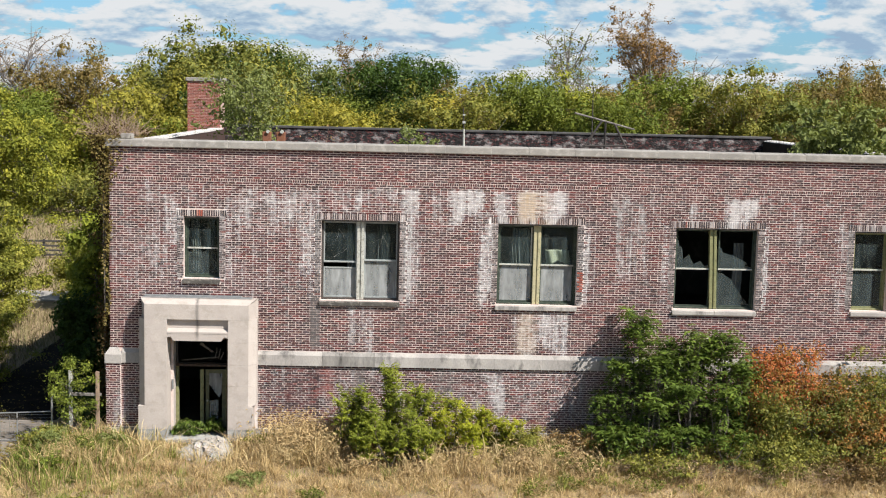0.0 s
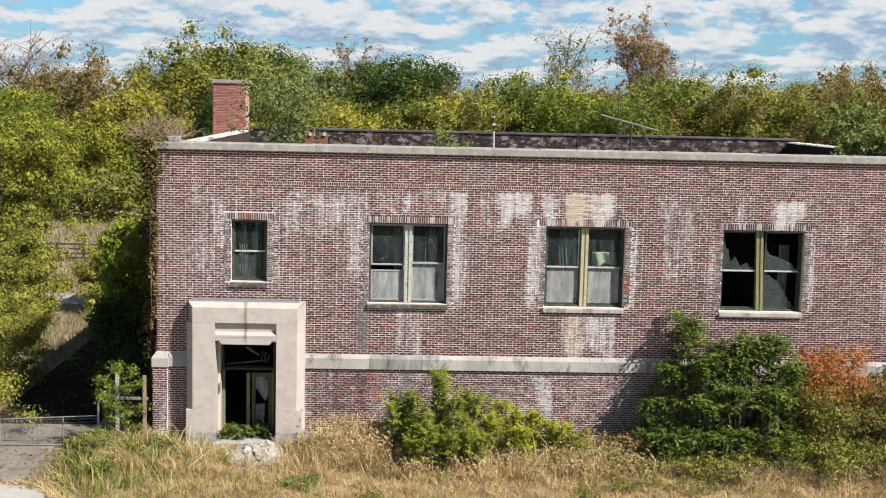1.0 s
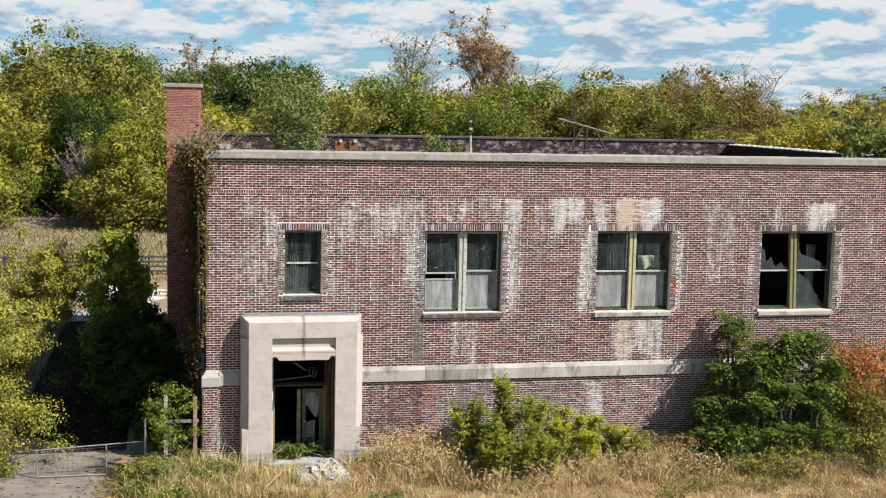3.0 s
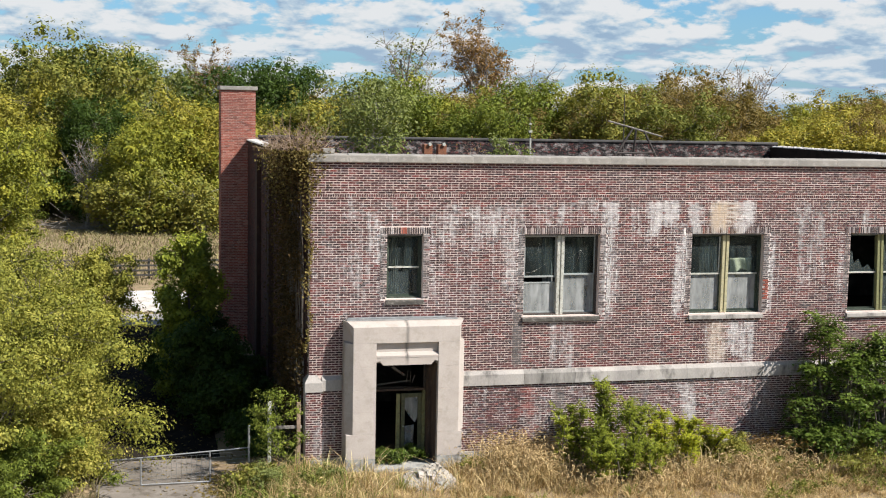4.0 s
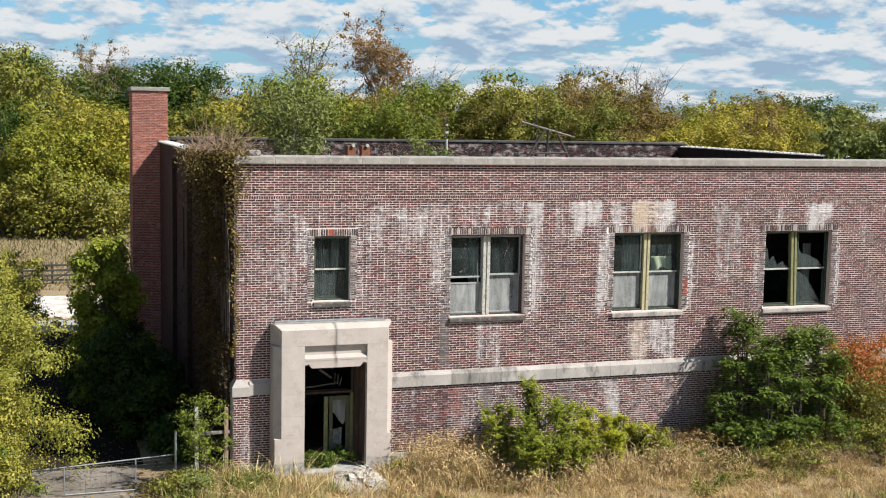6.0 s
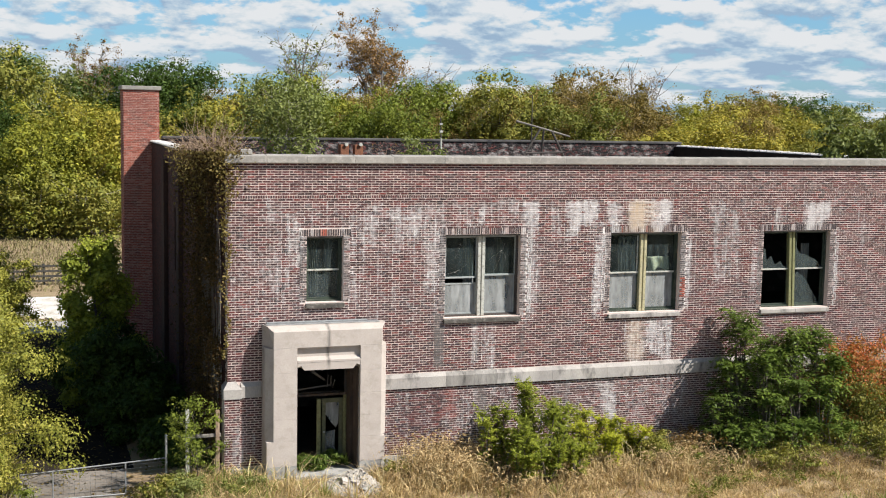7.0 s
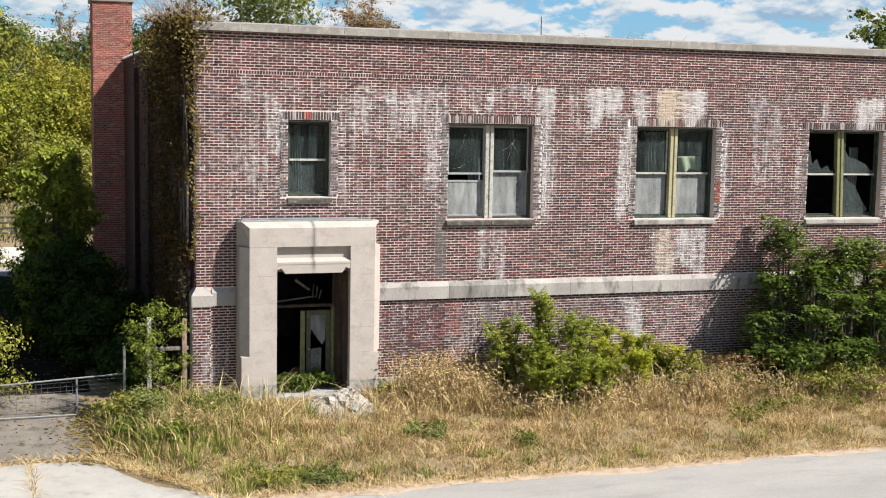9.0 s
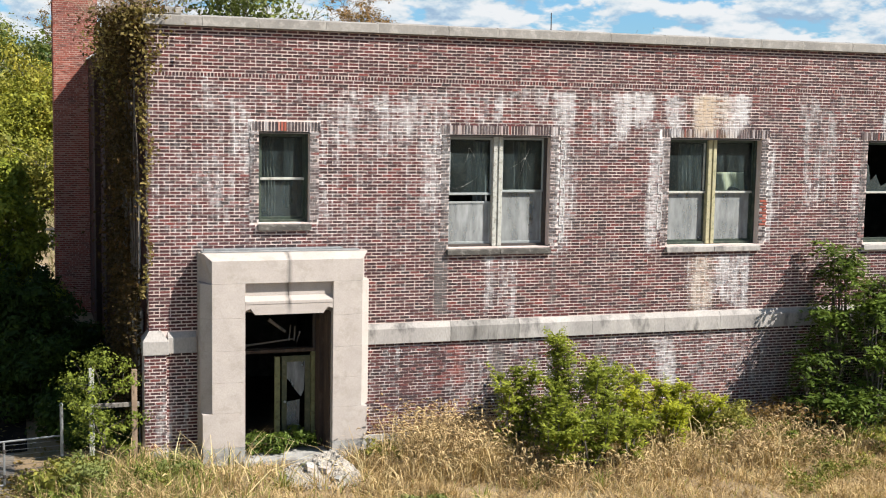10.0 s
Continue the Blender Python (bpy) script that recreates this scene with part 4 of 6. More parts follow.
JAG_A = [(0, 0), (1, 0), (1, 0.12), (0.85, 0.05), (0.72, 0.20), (0.52, 0.10), (0.36, 0.36), (0.2, 0.22), (0.14, 0.55), (0.05, 0.6), (0, 0.95)]
JAG_B = [(0, 0), (1, 0), (1, 0.05), (0.75, 0.22), (0.4, 0.36), (0.12, 0.42), (0, 0.6)]
JAG_C = [(0, 0), (0.98, 0), (0.82, 0.2), (0.7, 0.32), (0.42, 0.72), (0.18, 0.86), (0.05, 1), (0, 1)]
window("window_1", OPEN["window_1"], [6.14], (GREEN, GREEN, CREAM), [(GLASS, "whole"), (HAZED, "whole")], "narrow green-framed sash window with grey curtains behind dusty panes")
window("window_2", OPEN["window_2"], [5.78, 5.84], (SLATEPAINT, CREAM, SLATEPAINT), [(GLASS, "whole"), (FILM, "whole"), (GLASS, "whole"), (FILM, "whole")], "double sash window with cream mullion and whitened lower panes", 0.0, 0.22)
window("window_3", OPEN["window_3"], [5.80, 5.80], (GREEN, OCHRE, CREAM), [(GLASS, "whole"), (FILM, "whole"), (GLASS, "whole"), (FILM, "whole")], "double sash window with peeling ochre mullion and whitened lower panes")
window("window_4", OPEN["window_4"], [5.78, 5.78], (GREEN, OLIVE, CREAM), [(HAZED, JAG_A), None, (HAZED, JAG_B), (HAZED, JAG_C)], "double window with olive mullion and smashed panes", -0.10)
window("window_5", OPEN["window_5"], [5.86], (OLIVE, OLIVE, CREAM), [(GLASS, "whole"), (HAZED, "whole")], "narrow olive-framed sash window with dull panes")
for k, (x0, x1, z0, z1) in OPEN.items():
    ob = bpy.data.objects[k]
    pale = k in ("window_3", "window_4", "window_5")
    n = 2 if x1 - x0 > 2 else 1
    cut = [x0 - 0.04, (x0 + x1) / 2, x1 + 0.04] if n == 2 else [x0 - 0.03, x1 + 0.03]
    for a, b in zip(cut, cut[1:]):
        part("window_sill", prism([(0.24, z0 - 0.17), (-0.09, z0 - 0.17), (-0.09, z0 - 0.04), (0.24, z0)], a + 0.003, b - 0.003, "x", 0.008), BANDSTONE if pale else DARKSILL, ob, "pale stone sill" if pale else "stained stone sill")


def curtain(x0, x1, z0, z1, y, mat, label, waves=9, seed=1):
    """Hanging cloth with folds and an uneven hem."""
    r = random.Random(seed)
    n, m = 40, 8
    vs, fs = [], []
    ph = [r.uniform(0, 6) for _ in range(4)]
    for j in range(m + 1):
        for i in range(n + 1):
            u, w = i / n, j / m
            f = 0.05 * math.sin(u * waves * 6.28 + ph[0] + w) + 0.03 * math.sin(u * waves * 2.7 * 6.28 / 3 + ph[1])
            hem = (0.06 * math.sin(u * 7 + ph[2])) * (1 - w)
            vs.append((x0 + (x1 - x0) * u + 0.02 * math.sin(w * 5 + ph[3]), y + f, z0 + hem + (z1 - z0) * w))
    for j in range(m):
        for i in range(n):
            a = j * (n + 1) + i
            fs.append((a, a + 1, a + n + 2, a + n + 1))
    ob = link("curtain", mesh_np("curtain", vs, fs), mat, None, smooth=True)
    ob.modifiers.new("thickness", "SOLIDIFY").thickness = 0.004
    return tagged(ob, label, "curtain", "curtains behind the windows")


curtain(2.45, 2.75, 5.3, 7.05, 0.55, CLOTH, "faded grey curtain behind a dusty window", 4, 2)
curtain(2.95, 3.2, 5.5, 7.05, 0.55, CLOTH, "faded grey curtain behind a dusty window", 3, 3)
curtain(7.6, 7.95, 4.7, 7.0, 0.6, CLOTH, "limp grey curtain hanging beside the mullion", 3, 4)
curtain(8.6, 8.95, 5.6, 7.0, 0.6, CLOTH, "torn grey curtain hanging behind cracked glass", 3, 5)
curtain(13.1, 13.75, 5.7, 7.0, 0.5, CLOTH, "pale streaky curtain behind the upper sash", 6, 6)
curtain(14.2, 15.0, 5.85, 6.30, 0.42, PALECLOTH, "crumpled yellowed cloth piled behind the sash", 2, 7)
curtain(20.6, 20.95, 4.6, 6.6, 0.9, CLOTH, "dark curtain rag inside the broken window", 4, 8)

for k, (wx, wz, ends) in enumerate(((8.78, 6.62, ((8.55, 6.0), (8.35, 6.35), (8.95, 6.3), (8.9, 6.9))), (7.35, 6.85, ((7.2, 6.4), (7.5, 6.6))), (7.2, 5.95, ((7.6, 6.2), (6.95, 5.9))))):
    runs = [(((wx, 0.268, wz), ((wx + a) / 2 + 0.03, 0.268, (wz + b) / 2), (a, 0.268, b)), 0.0022, 0.001) for a, b in ends]
    runs.append((((wx - 0.025, 0.268, wz), (wx + 0.025, 0.268, wz)), 0.011, 0.011))
    part("crack", tubes(*runs, sides=4), CREAM, bpy.data.objects["window_2"], "pale star crack in the glass")

part("inner_stile", boxes((13.68, 13.735, 0.262, 0.30, 5.84, 7.04), bevel=0.004), CREAM, bpy.data.objects["window_3"], "pale peeling inner stile")

# ---- entrance doors ----
door_1 = tagged(new("door_1"), "olive double door, one leaf open, with broken glazing and empty transom", "door", kind="structure")
part("door_frame", boxes((1.96, 2.05, 0.42, 0.56, -0.02, 2.12), (3.61, 3.70, 0.42, 0.56, -0.02, 2.12), (2.76, 2.88, 0.44, 0.54, -0.02, 2.02), bevel=0.006), OLIVE, door_1)
part("transom_bar", boxes((1.96, 3.70, 0.42, 0.56, 2.125, 2.20), bevel=0.006), SHADEWOOD, door_1, "dark brown transom bar")
part("transom_frame", boxes((1.96, 2.02, 0.44, 0.54, 2.20, 3.19), (3.64, 3.70, 0.44, 0.54, 2.20, 3.19), (1.96, 3.70, 0.44, 0.54, 3.12, 3.19)), DARKSTEEL, door_1, "empty dark transom frame")
leaf = part("door_leaf", boxes((2.93, 3.05, 0.50, 0.55, 0.0, 2.02), (3.48, 3.60, 0.50, 0.55, 0.0, 2.02), (3.05, 3.48, 0.50, 0.55, 1.88, 2.02), (3.05, 3.48, 0.50, 0.55, 0.0, 0.28), bevel=0.005), DARKOLIVE, door_1, "dull olive glazed leaf standing ajar")
for shape in ([(3.05, 1.88), (3.48, 1.88), (3.46, 1.2), (3.38, 1.05), (3.28, 1.18), (3.18, 1.30), (3.12, 1.42), (3.05, 1.5)], [(3.06, 0.28), (3.34, 0.28), (3.36, 0.98), (3.06, 0.95)]):
    g = part("pane", prism(shape, 0.52, 0.527, "y"), FILM, leaf, "broken whitened pane")
    g.visible_shadow = False
part("knob", tubes((((3.0, 0.5, 0.95), (3.0, 0.44, 0.95)), 0.03, 0.025), sides=8), GALV, leaf, "small steel knob")
part("notice", boxes((1.90, 1.965, -0.04, -0.03, 1.45, 1.78)), CLOTH, door_1, "small white notice on the jamb")
timber = thing("fallen_timber", 2.8, 0.9, 2.5, "broken grey boards hanging in the dark transom", "timber")
for a, b, w in (((-0.10, 0.0, 0.32), (0.30, 0.05, 0.02), 0.055), ((-0.75, 0.1, -0.30), (0.50, 0.05, -0.16), 0.03), ((0.44, 0.1, 0.16), (0.38, 0.0, -0.2), 0.022), ((0.54, 0.1, 0.12), (0.50, 0.0, -0.2), 0.022), ((0.66, 0.1, 0.0), (0.56, 0.0, -0.24), 0.025)):
    part("board", tubes(((a, b), w, w * 0.8), sides=4), GREYWOOD, timber)
part("bracket", boxes((-0.84, 0.9, 0.12, 0.2, -0.44, -0.38)), DARKSTEEL, timber)

# ---- plants: shared makers ----


def leaf_mesh(name, P, S, rng, aspect=0.5, lift=0.4, three=False, out=None):
    """Folded pointed leaves at the points P with half-lengths S, facing up or out of their clump, each its own way."""
    n = len(P)
    nrm = rng.normal(0, 1, (n, 3)) * (1.0 if out is None else 0.42) + (0, 0, lift * 2)
    if out is not None:
        nrm = nrm + out * 1.35
    nrm /= np.linalg.norm(nrm, axis=1)[:, None] + 1e-9
    t = np.cross(nrm, rng.normal(0, 1, (n, 3)))
    t /= np.linalg.norm(t, axis=1)[:, None] + 1e-9
    b = np.cross(nrm, t)
    S = np.broadcast_to(np.asarray(S, dtype=float), (n,))[:, None]
    if three:
        v = np.stack([P - t * S, P + t * S * 0.6 + b * S * aspect, P + t * S * 0.6 - b * S * aspect], 1).reshape(-1, 3)
        return mesh_np(name, v, np.arange(n * 3).reshape(-1, 3))
    v = np.stack([P - t * S, P + b * S * aspect + nrm * S * 0.18, P + t * S - nrm * S * 0.12, P - b * S * aspect + nrm * S * 0.18], 1).reshape(-1, 3)
    return mesh_np(name, v, np.arange(n * 4).reshape(-1, 4))


def limbs(height, radius, base, count, rng, girth, lean=0.0, twigs=3, upright=1.0):
    """Trunk, limbs and twigs as tubes; gives the runs and the twig ends."""
    runs, ends = [], []
    top = np.array([lean * height + rng.normal(0, 0.04) * height, rng.normal(0, 0.04) * height, height * 0.86])
    kink = rng.normal(0, 0.03 * height, (5, 3)) * (1, 1, 0)
    kink[0] = 0
    path = [np.array([0, 0, -0.3]) * (i == 0) + top * f + kink[i] for i, f in enumerate((0, 0.25, 0.5, 0.75, 1.0))]
    runs.append(([tuple(p) for p in path], girth, girth * 0.18))
    ends.append(path[-1])
    for k in range(count):
        f = base + (0.92 - base) * (k + rng.random()) / count
        s = top * f + kink[min(4, int(f * 4))]
        ang = k * 2.4 + rng.normal(0, 0.4)
        reach = radius * (0.55 + 0.5 * rng.random()) * (1.1 - 0.55 * abs(f - 0.45))
        rise = reach * (0.35 + 0.7 * rng.random()) * upright
        e = s + np.array([math.cos(ang) * reach, math.sin(ang) * reach, rise])
        m = (s + e) / 2 + np.array([0, 0, -0.08 * reach]) + rng.normal(0, 0.06 * reach, 3)
        runs.append(([tuple(s), tuple(m), tuple(e)], girth * (0.5 - 0.3 * f), girth * 0.06))
        ends += [e, m * 0.4 + e * 0.6]
        for q in range(twigs):
            g = 0.35 + 0.6 * rng.random()
            a = s * (1 - g) + e * g
            o = a + rng.normal(0, (0.30 if upright < 1.5 else 0.23) * radius, 3) + (0, 0, 0.22 * radius)
            runs.append(([tuple(a), tuple(o)], girth * 0.10, girth * 0.03))
            ends.append(o)
    return runs, np.array(ends)


def crown_points(ends, n, spread, rng, flat=0.75):
    """Leaf points in clumps round the twig ends, their way out of the clump, and how deep each lies: the first fifth fills the clumps' hearts."""
    c = ends[rng.integers(0, len(ends), n)]
    u = rng.normal(0, 1, (n, 3))
    u /= np.linalg.norm(u, axis=1)[:, None] + 1e-9
    heart = np.arange(n) < n // 5
    q = np.where(heart, 0.55 * rng.random(n) ** 0.5, 0.62 + 0.45 * rng.random(n))
    return c + u * q[:, None] * (spread * 1.5, spread * 1.5, spread * 1.5 * flat), u, heart


def tree(name, label, height, radius, base, count, leaves, size, spread, leafmat, barkmat, seed, girth=0.16, lean=0.0, twigs=3, group="", skirt=0, far=False, upright=1.0):
    """A tapered trunk with limbs and a crown of separate leaves round the twig ends; skirt adds low shoots."""
    rng = np.random.default_rng(seed)
    ob = thing(name, 0, 0, 0, label, "tree", group)
    runs, ends = limbs(height, radius, base, count, rng, girth, lean, twigs, upright)
    if skirt:
        low = np.stack([rng.normal(0, radius * 0.55, skirt), rng.normal(0, radius * 0.55, skirt), rng.uniform(0.05, 0.5, skirt) * height], -1)
        for q in low[: skirt // 2]:
            runs.append(([(q[0] * 0.03, q[1] * 0.03, -0.2), (q[0] * 0.6, q[1] * 0.6, q[2] * 0.35), tuple(q)], girth * 0.2, girth * 0.05))
        ends = np.concatenate([ends, low])
    P, out, heart = crown_points(ends, leaves, spread, rng, 1.15 if far else 0.8)
    k = height / np.percentile(P[:, 2], 99.93)
    P[:, 2] = np.maximum(P[:, 2] * k, 0.06)
    runs = [([(a, b, c * k) for a, b, c in pts], r0, r1) for pts, r0, r1 in runs]
    part("trunk", tubes(*runs, sides=5), barkmat, ob)
    S = size * rng.uniform(0.6, 1.35, leaves) * np.where(heart, 2.0 if far else 1.7, 1.0)
    link("crown", leaf_mesh("crown", P, S, rng, 0.6, 0.25, far or size < 0.05, out), leafmat, ob)
    ob["tall"] = float(height)
    return ob


def frond_bush(name, label, spots, leafmat, barkmat, seed, fronds, leaflets, length, category="bush", broad=0.3, arch=0.75, rise=0.0):
    """Stems set with arching fronds; each frond carries pairs of pointed leaflets that hang from its rib."""
    rng = np.random.default_rng(seed)
    x, y = spots[0][0], spots[0][1]
    ob = thing(name, x, y, float(ground_z(x, y)), label, category)
    runs, quads = [], []
    u = np.linspace(0.12, 1.0, leaflets)
    for sx, sy, hgt, rad in spots:
        b = np.array([sx - x, sy - y, -0.1])
        for k in range(max(4, int(hgt * 2.6))):
            ang, f = rng.uniform(0, 6.28), rng.uniform(0.2, 1.0)
            e = b + np.array([math.cos(ang) * rad * f * 0.8, math.sin(ang) * rad * f * 0.6, hgt * (1.02 - 0.34 * f * rng.random())])
            m = b * 0.45 + e * 0.55 + rng.normal(0, 0.08, 3)
            runs.append(([tuple(b), tuple(m), tuple(e)], 0.035, 0.01))
            for q in range(fronds):
                g = rng.uniform(0.2, 1.0) if q > 7 else rng.uniform(0.9, 1.0)
                s = b * (1 - g) + e * g if g < 0.5 else m * (1 - g) * 2 + e * (2 * g - 1)
                a2 = rng.uniform(0, 6.28)
                L = length * rng.uniform(0.55, 1.15)
                way, lift = np.array([math.cos(a2), math.sin(a2), 0.0]) * (1 - 0.45 * rise), rng.uniform(0.0, 1.1) + 0.6 * rise
                rib = s + way * (u * L)[:, None] + np.array([0, 0, 1.0]) * ((lift * u - arch * u * u) * L)[:, None]
                side = np.array([-way[1], way[0], 0.0])
                size = L * 0.27 * np.sin(0.5 + 2.3 * u)
                for sgn in (-1, 1):
                    d = side * sgn * 0.8 + way * 0.45 + np.array([0, 0, -0.42 + 0.85 * rise]) + rng.normal(0, 0.16 + 0.25 * rise, (leaflets, 3))
                    d /= np.linalg.norm(d, axis=1)[:, None]
                    w = np.cross(d, np.array([0, 0, 1.0]) + rng.normal(0, 0.25, (leaflets, 3)))
                    w /= np.linalg.norm(w, axis=1)[:, None] + 1e-9
                    z = size[:, None]
                    quads.append(np.stack([rib, rib + d * z * 0.45 + w * z * broad * 0.5, rib + d * z, rib + d * z * 0.45 - w * z * broad * 0.5], 1))
    part("stem", tubes(*runs, sides=4), barkmat, ob)
    v = np.concatenate(quads).reshape(-1, 3)
    v[:, 2] = np.maximum(v[:, 2], 0.02)
    link("foliage", mesh_np("foliage", v, np.arange(len(v)).reshape(-1, 4)), leafmat, ob)
    return ob


def foxtails(name, X, Y, H, head, mat, label, seed):
    """Arching grass stalks that end in fat nodding seed heads, as one sheet of stuff."""
    rng = np.random.default_rng(seed)
    n = len(X)
    root = np.stack([X, Y, ground_z(X, Y) - 0.02], -1)
    a = rng.uniform(0, 6.28, n)
    way = np.stack([np.cos(a), np.sin(a), np.zeros(n)], -1)
    up = np.array([0, 0, 1.0])
    H, lean = H[:, None], rng.uniform(0.05, 0.5, n)[:, None]
    side = np.stack([-np.sin(a), np.cos(a), np.zeros(n)], -1)
    mid = root + way * H * lean * 0.35 + up * H * 0.62
    top = root + way * H * lean + up * H
    hl = head * rng.uniform(0.7, 1.3, n)[:, None]
    rad = hl * 0.10
    p1 = top + way * hl * 0.5 + up * hl * 0.12
    p2 = top + way * hl * 0.95 - up * hl * rng.uniform(0.1, 0.5, n)[:, None]
    w = 0.0045
    rings = [c + o * rad for c, r in ((top * 0.75 + p1 * 0.25, 0.75), (p1, 1.0)) for o in (side * r, up * r * 0.9, -side * r, -up * r * 0.9)]
    v = np.stack([root - side * w, root + side * w, mid - side * w, mid + side * w, top, *rings, p2], 1).reshape(-1, 3)
    f = [(0, 1, 2), (1, 3, 2), (2, 3, 4)]
    for k in range(4):
        j = (k + 1) % 4
        f += [(4, 5 + k, 5 + j), (5 + k, 9 + k, 9 + j), (5 + k, 9 + j, 5 + j), (9 + k, 13, 9 + j)]
    F = (np.arange(n) * 14)[:, None, None] + np.array(f)[None]
    return tagged(link(name, mesh_np(name, v, F.reshape(-1, 3)), mat), label, "grass", kind="stuff")


def blades(name, X, Y, H, width, lean, mat, label, seed, category="grass", away=None):
    """Bent grass blades rooted on the ground, as one sheet of stuff."""
    rng = np.random.default_rng(seed)
    n = len(X)
    Z = ground_z(X, Y) - 0.02
    a = rng.uniform(0, 6.28, n)
    side = np.stack([np.cos(a), np.sin(a), np.zeros(n)], -1) * (width * rng.uniform(0.6, 1.4, n))[:, None]
    bend = rng.uniform(0, 6.28, n) if away is None else away + rng.normal(0, 0.5, n)
    off = np.stack([np.cos(bend), np.sin(bend), np.zeros(n)], -1) * (H * np.abs(rng.normal(0, lean, n)))[:, None]
    root = np.stack([X, Y, Z], -1)
    mid = root + off * 0.35 + np.stack([np.zeros(n), np.zeros(n), H * 0.6], -1)
    tip = root + off + np.stack([np.zeros(n), np.zeros(n), H * (1 - 0.25 * rng.random(n))], -1)
    v = np.stack([root - side, root + side, mid - side * 0.8, mid + side * 0.8, tip], 1).reshape(-1, 3)
    f = (np.arange(n) * 5)[:, None, None] + np.array([(0, 1, 2), (1, 3, 2), (2, 3, 4)])[None]
    return tagged(link(name, mesh_np(name, v, f.reshape(-1, 3)), mat), label, category, kind="stuff")


# ---- grass verge ----
rng = np.random.default_rng(11)


def verge(n, x0, x1, y0, y1, keep):
    X, Y = rng.uniform(x0, x1, n), rng.uniform(y0, y1, n)
    clump = 0.5 + 0.5 * np.sin(X * 2.1 + 1.3 * np.sin(Y * 1.7)) * np.sin(Y * 2.6 + 0.9 * np.sin(X * 1.1))
    edge = np.interp(X, [-3.1, -2.85, -2.2, -0.8, 0.3, 60], [9, -3.6, -4.9, -6.9, -7.35, -7.4]) + 0.15 * np.sin(X * 5) + 0.1 * np.sin(X * 11)
    door = ((X > 1.8) & (X < 4.1) & (Y > -0.95)) | (np.hypot(X - 3.4, Y + 1.55) < 0.8)
    wall = (Y > -0.9) & (X > 0.8) & (X < 6.0)
    ok = (rng.random(n) < keep(X, Y, clump)) & (Y > edge) & ~door & ~wall
    return X[ok], Y[ok], clump[ok]


def greenness(X, Y):
    return np.clip(0.58 - 0.10 * X, 0.08, 0.62) + 0.25 * np.exp(-((Y + 6.6) ** 2) / 0.5)


def tufts(count, each, x0, x1, y0, y1, keep, spread):
    """Roots in tufts that lean outwards: x, y, the way each blade leans, and its tuft's own size."""
    cx, cy, _ = verge(count, x0, x1, y0, y1, keep)
    n = len(cx) * each
    size = np.repeat(rng.uniform(0.55, 1.35, len(cx)), each)
    a, q = rng.uniform(0, 6.28, n), rng.random(n) ** 0.6
    X, Y = np.repeat(cx, each) + np.cos(a) * q * spread * size, np.repeat(cy, each) + np.sin(a) * q * spread * size
    return X, Y, a, size


X, Y, c = verge(120000, -3.0, 32, -7.6, -0.05, lambda X, Y, c: (0.35 + 0.65 * c) * (1 - 0.8 * greenness(X, Y)))
blades("dry_grass", X, Y, (0.08 + 0.2 * rng.random(len(X)) * (0.3 + c)) * np.interp(Y, [-7.4, -6.4, -4, 0], [0.5, 0.8, 1.0, 1.3]), 0.008, 1.7, STRAW, "dry straw-coloured grass on the verge", 12)
X, Y, a, k = tufts(3600, 24, -2.9, 32, -7.3, -0.3, lambda X, Y, c: (0.25 + 0.75 * c) * (1 - 0.6 * greenness(X, Y)), 0.16)
blades("dry_tufts", X, Y, (0.16 + 0.26 * rng.random(len(X))) * k * np.interp(Y, [-7.3, -6, -3, 0], [0.5, 0.75, 1.0, 1.25]), 0.009, 1.15, STRAW, "bleached tussocks of dry grass on the verge", 18, away=a)
X, Y, c = verge(70000, -3.0, 32, -7.6, -0.05, lambda X, Y, c: greenness(X, Y) * (0.3 + 0.7 * c))
blades("green_grass", X, Y, (0.08 + 0.2 * rng.random(len(X))) * np.interp(Y, [-7.4, -6.0, 0], [0.8, 1.0, 1.25]), 0.009, 1.0, BLADE, "greener grass and weeds on the verge", 13)
X, Y, a, k = tufts(900, 30, -2.9, 32, -7.3, -0.3, lambda X, Y, c: greenness(X, Y) * (0.3 + 0.7 * c), 0.14)
blades("green_tufts", X, Y, (0.2 + 0.28 * rng.random(len(X))) * k, 0.009, 0.8, BLADE, "green tussocks on the verge", 19, away=a)
X, Y, a, k = tufts(700, 14, -2.6, 32, -3.4, -0.3, lambda X, Y, c: np.where(c > 0.4, 1.0, 0.2) * np.where((X > 4.8) & (X < 15), 1.0, 0.4), 0.2)
blades("tall_straw", X, Y, (0.38 + 0.55 * rng.random(len(X))) * k, 0.011, 1.05, PALESTRAW, "tall pale straw stalks along the wall", 14, away=a)
X = np.concatenate([rng.uniform(-0.9, 32, 5000), rng.normal(-4.3, 0.05, 160), rng.uniform(-7, -2.9, 420)])
Y = np.concatenate([-7.45 + rng.normal(0, 0.10, 5000), rng.uniform(-7.2, -3.7, 160), -3.66 - 0.13 * np.clip(rng.random(420), 0, 1) + rng.normal(0, 0.04, 420)])
t = rng.random(1400)
X, Y = np.concatenate([X, -2.85 + 2.05 * t + rng.normal(0, 0.08, 1400)]), np.concatenate([Y, -3.9 - 3.15 * t ** 1.1 + rng.normal(0, 0.10, 1400)])
blades("edge_straw", X, Y, 0.10 + 0.16 * rng.random(len(X)), 0.008, 2.0, STRAW, "dead straw lying along the road edge and joints", 20)
X, Y = rng.uniform(-32, 12, 26000), rng.uniform(29, 74, 26000)
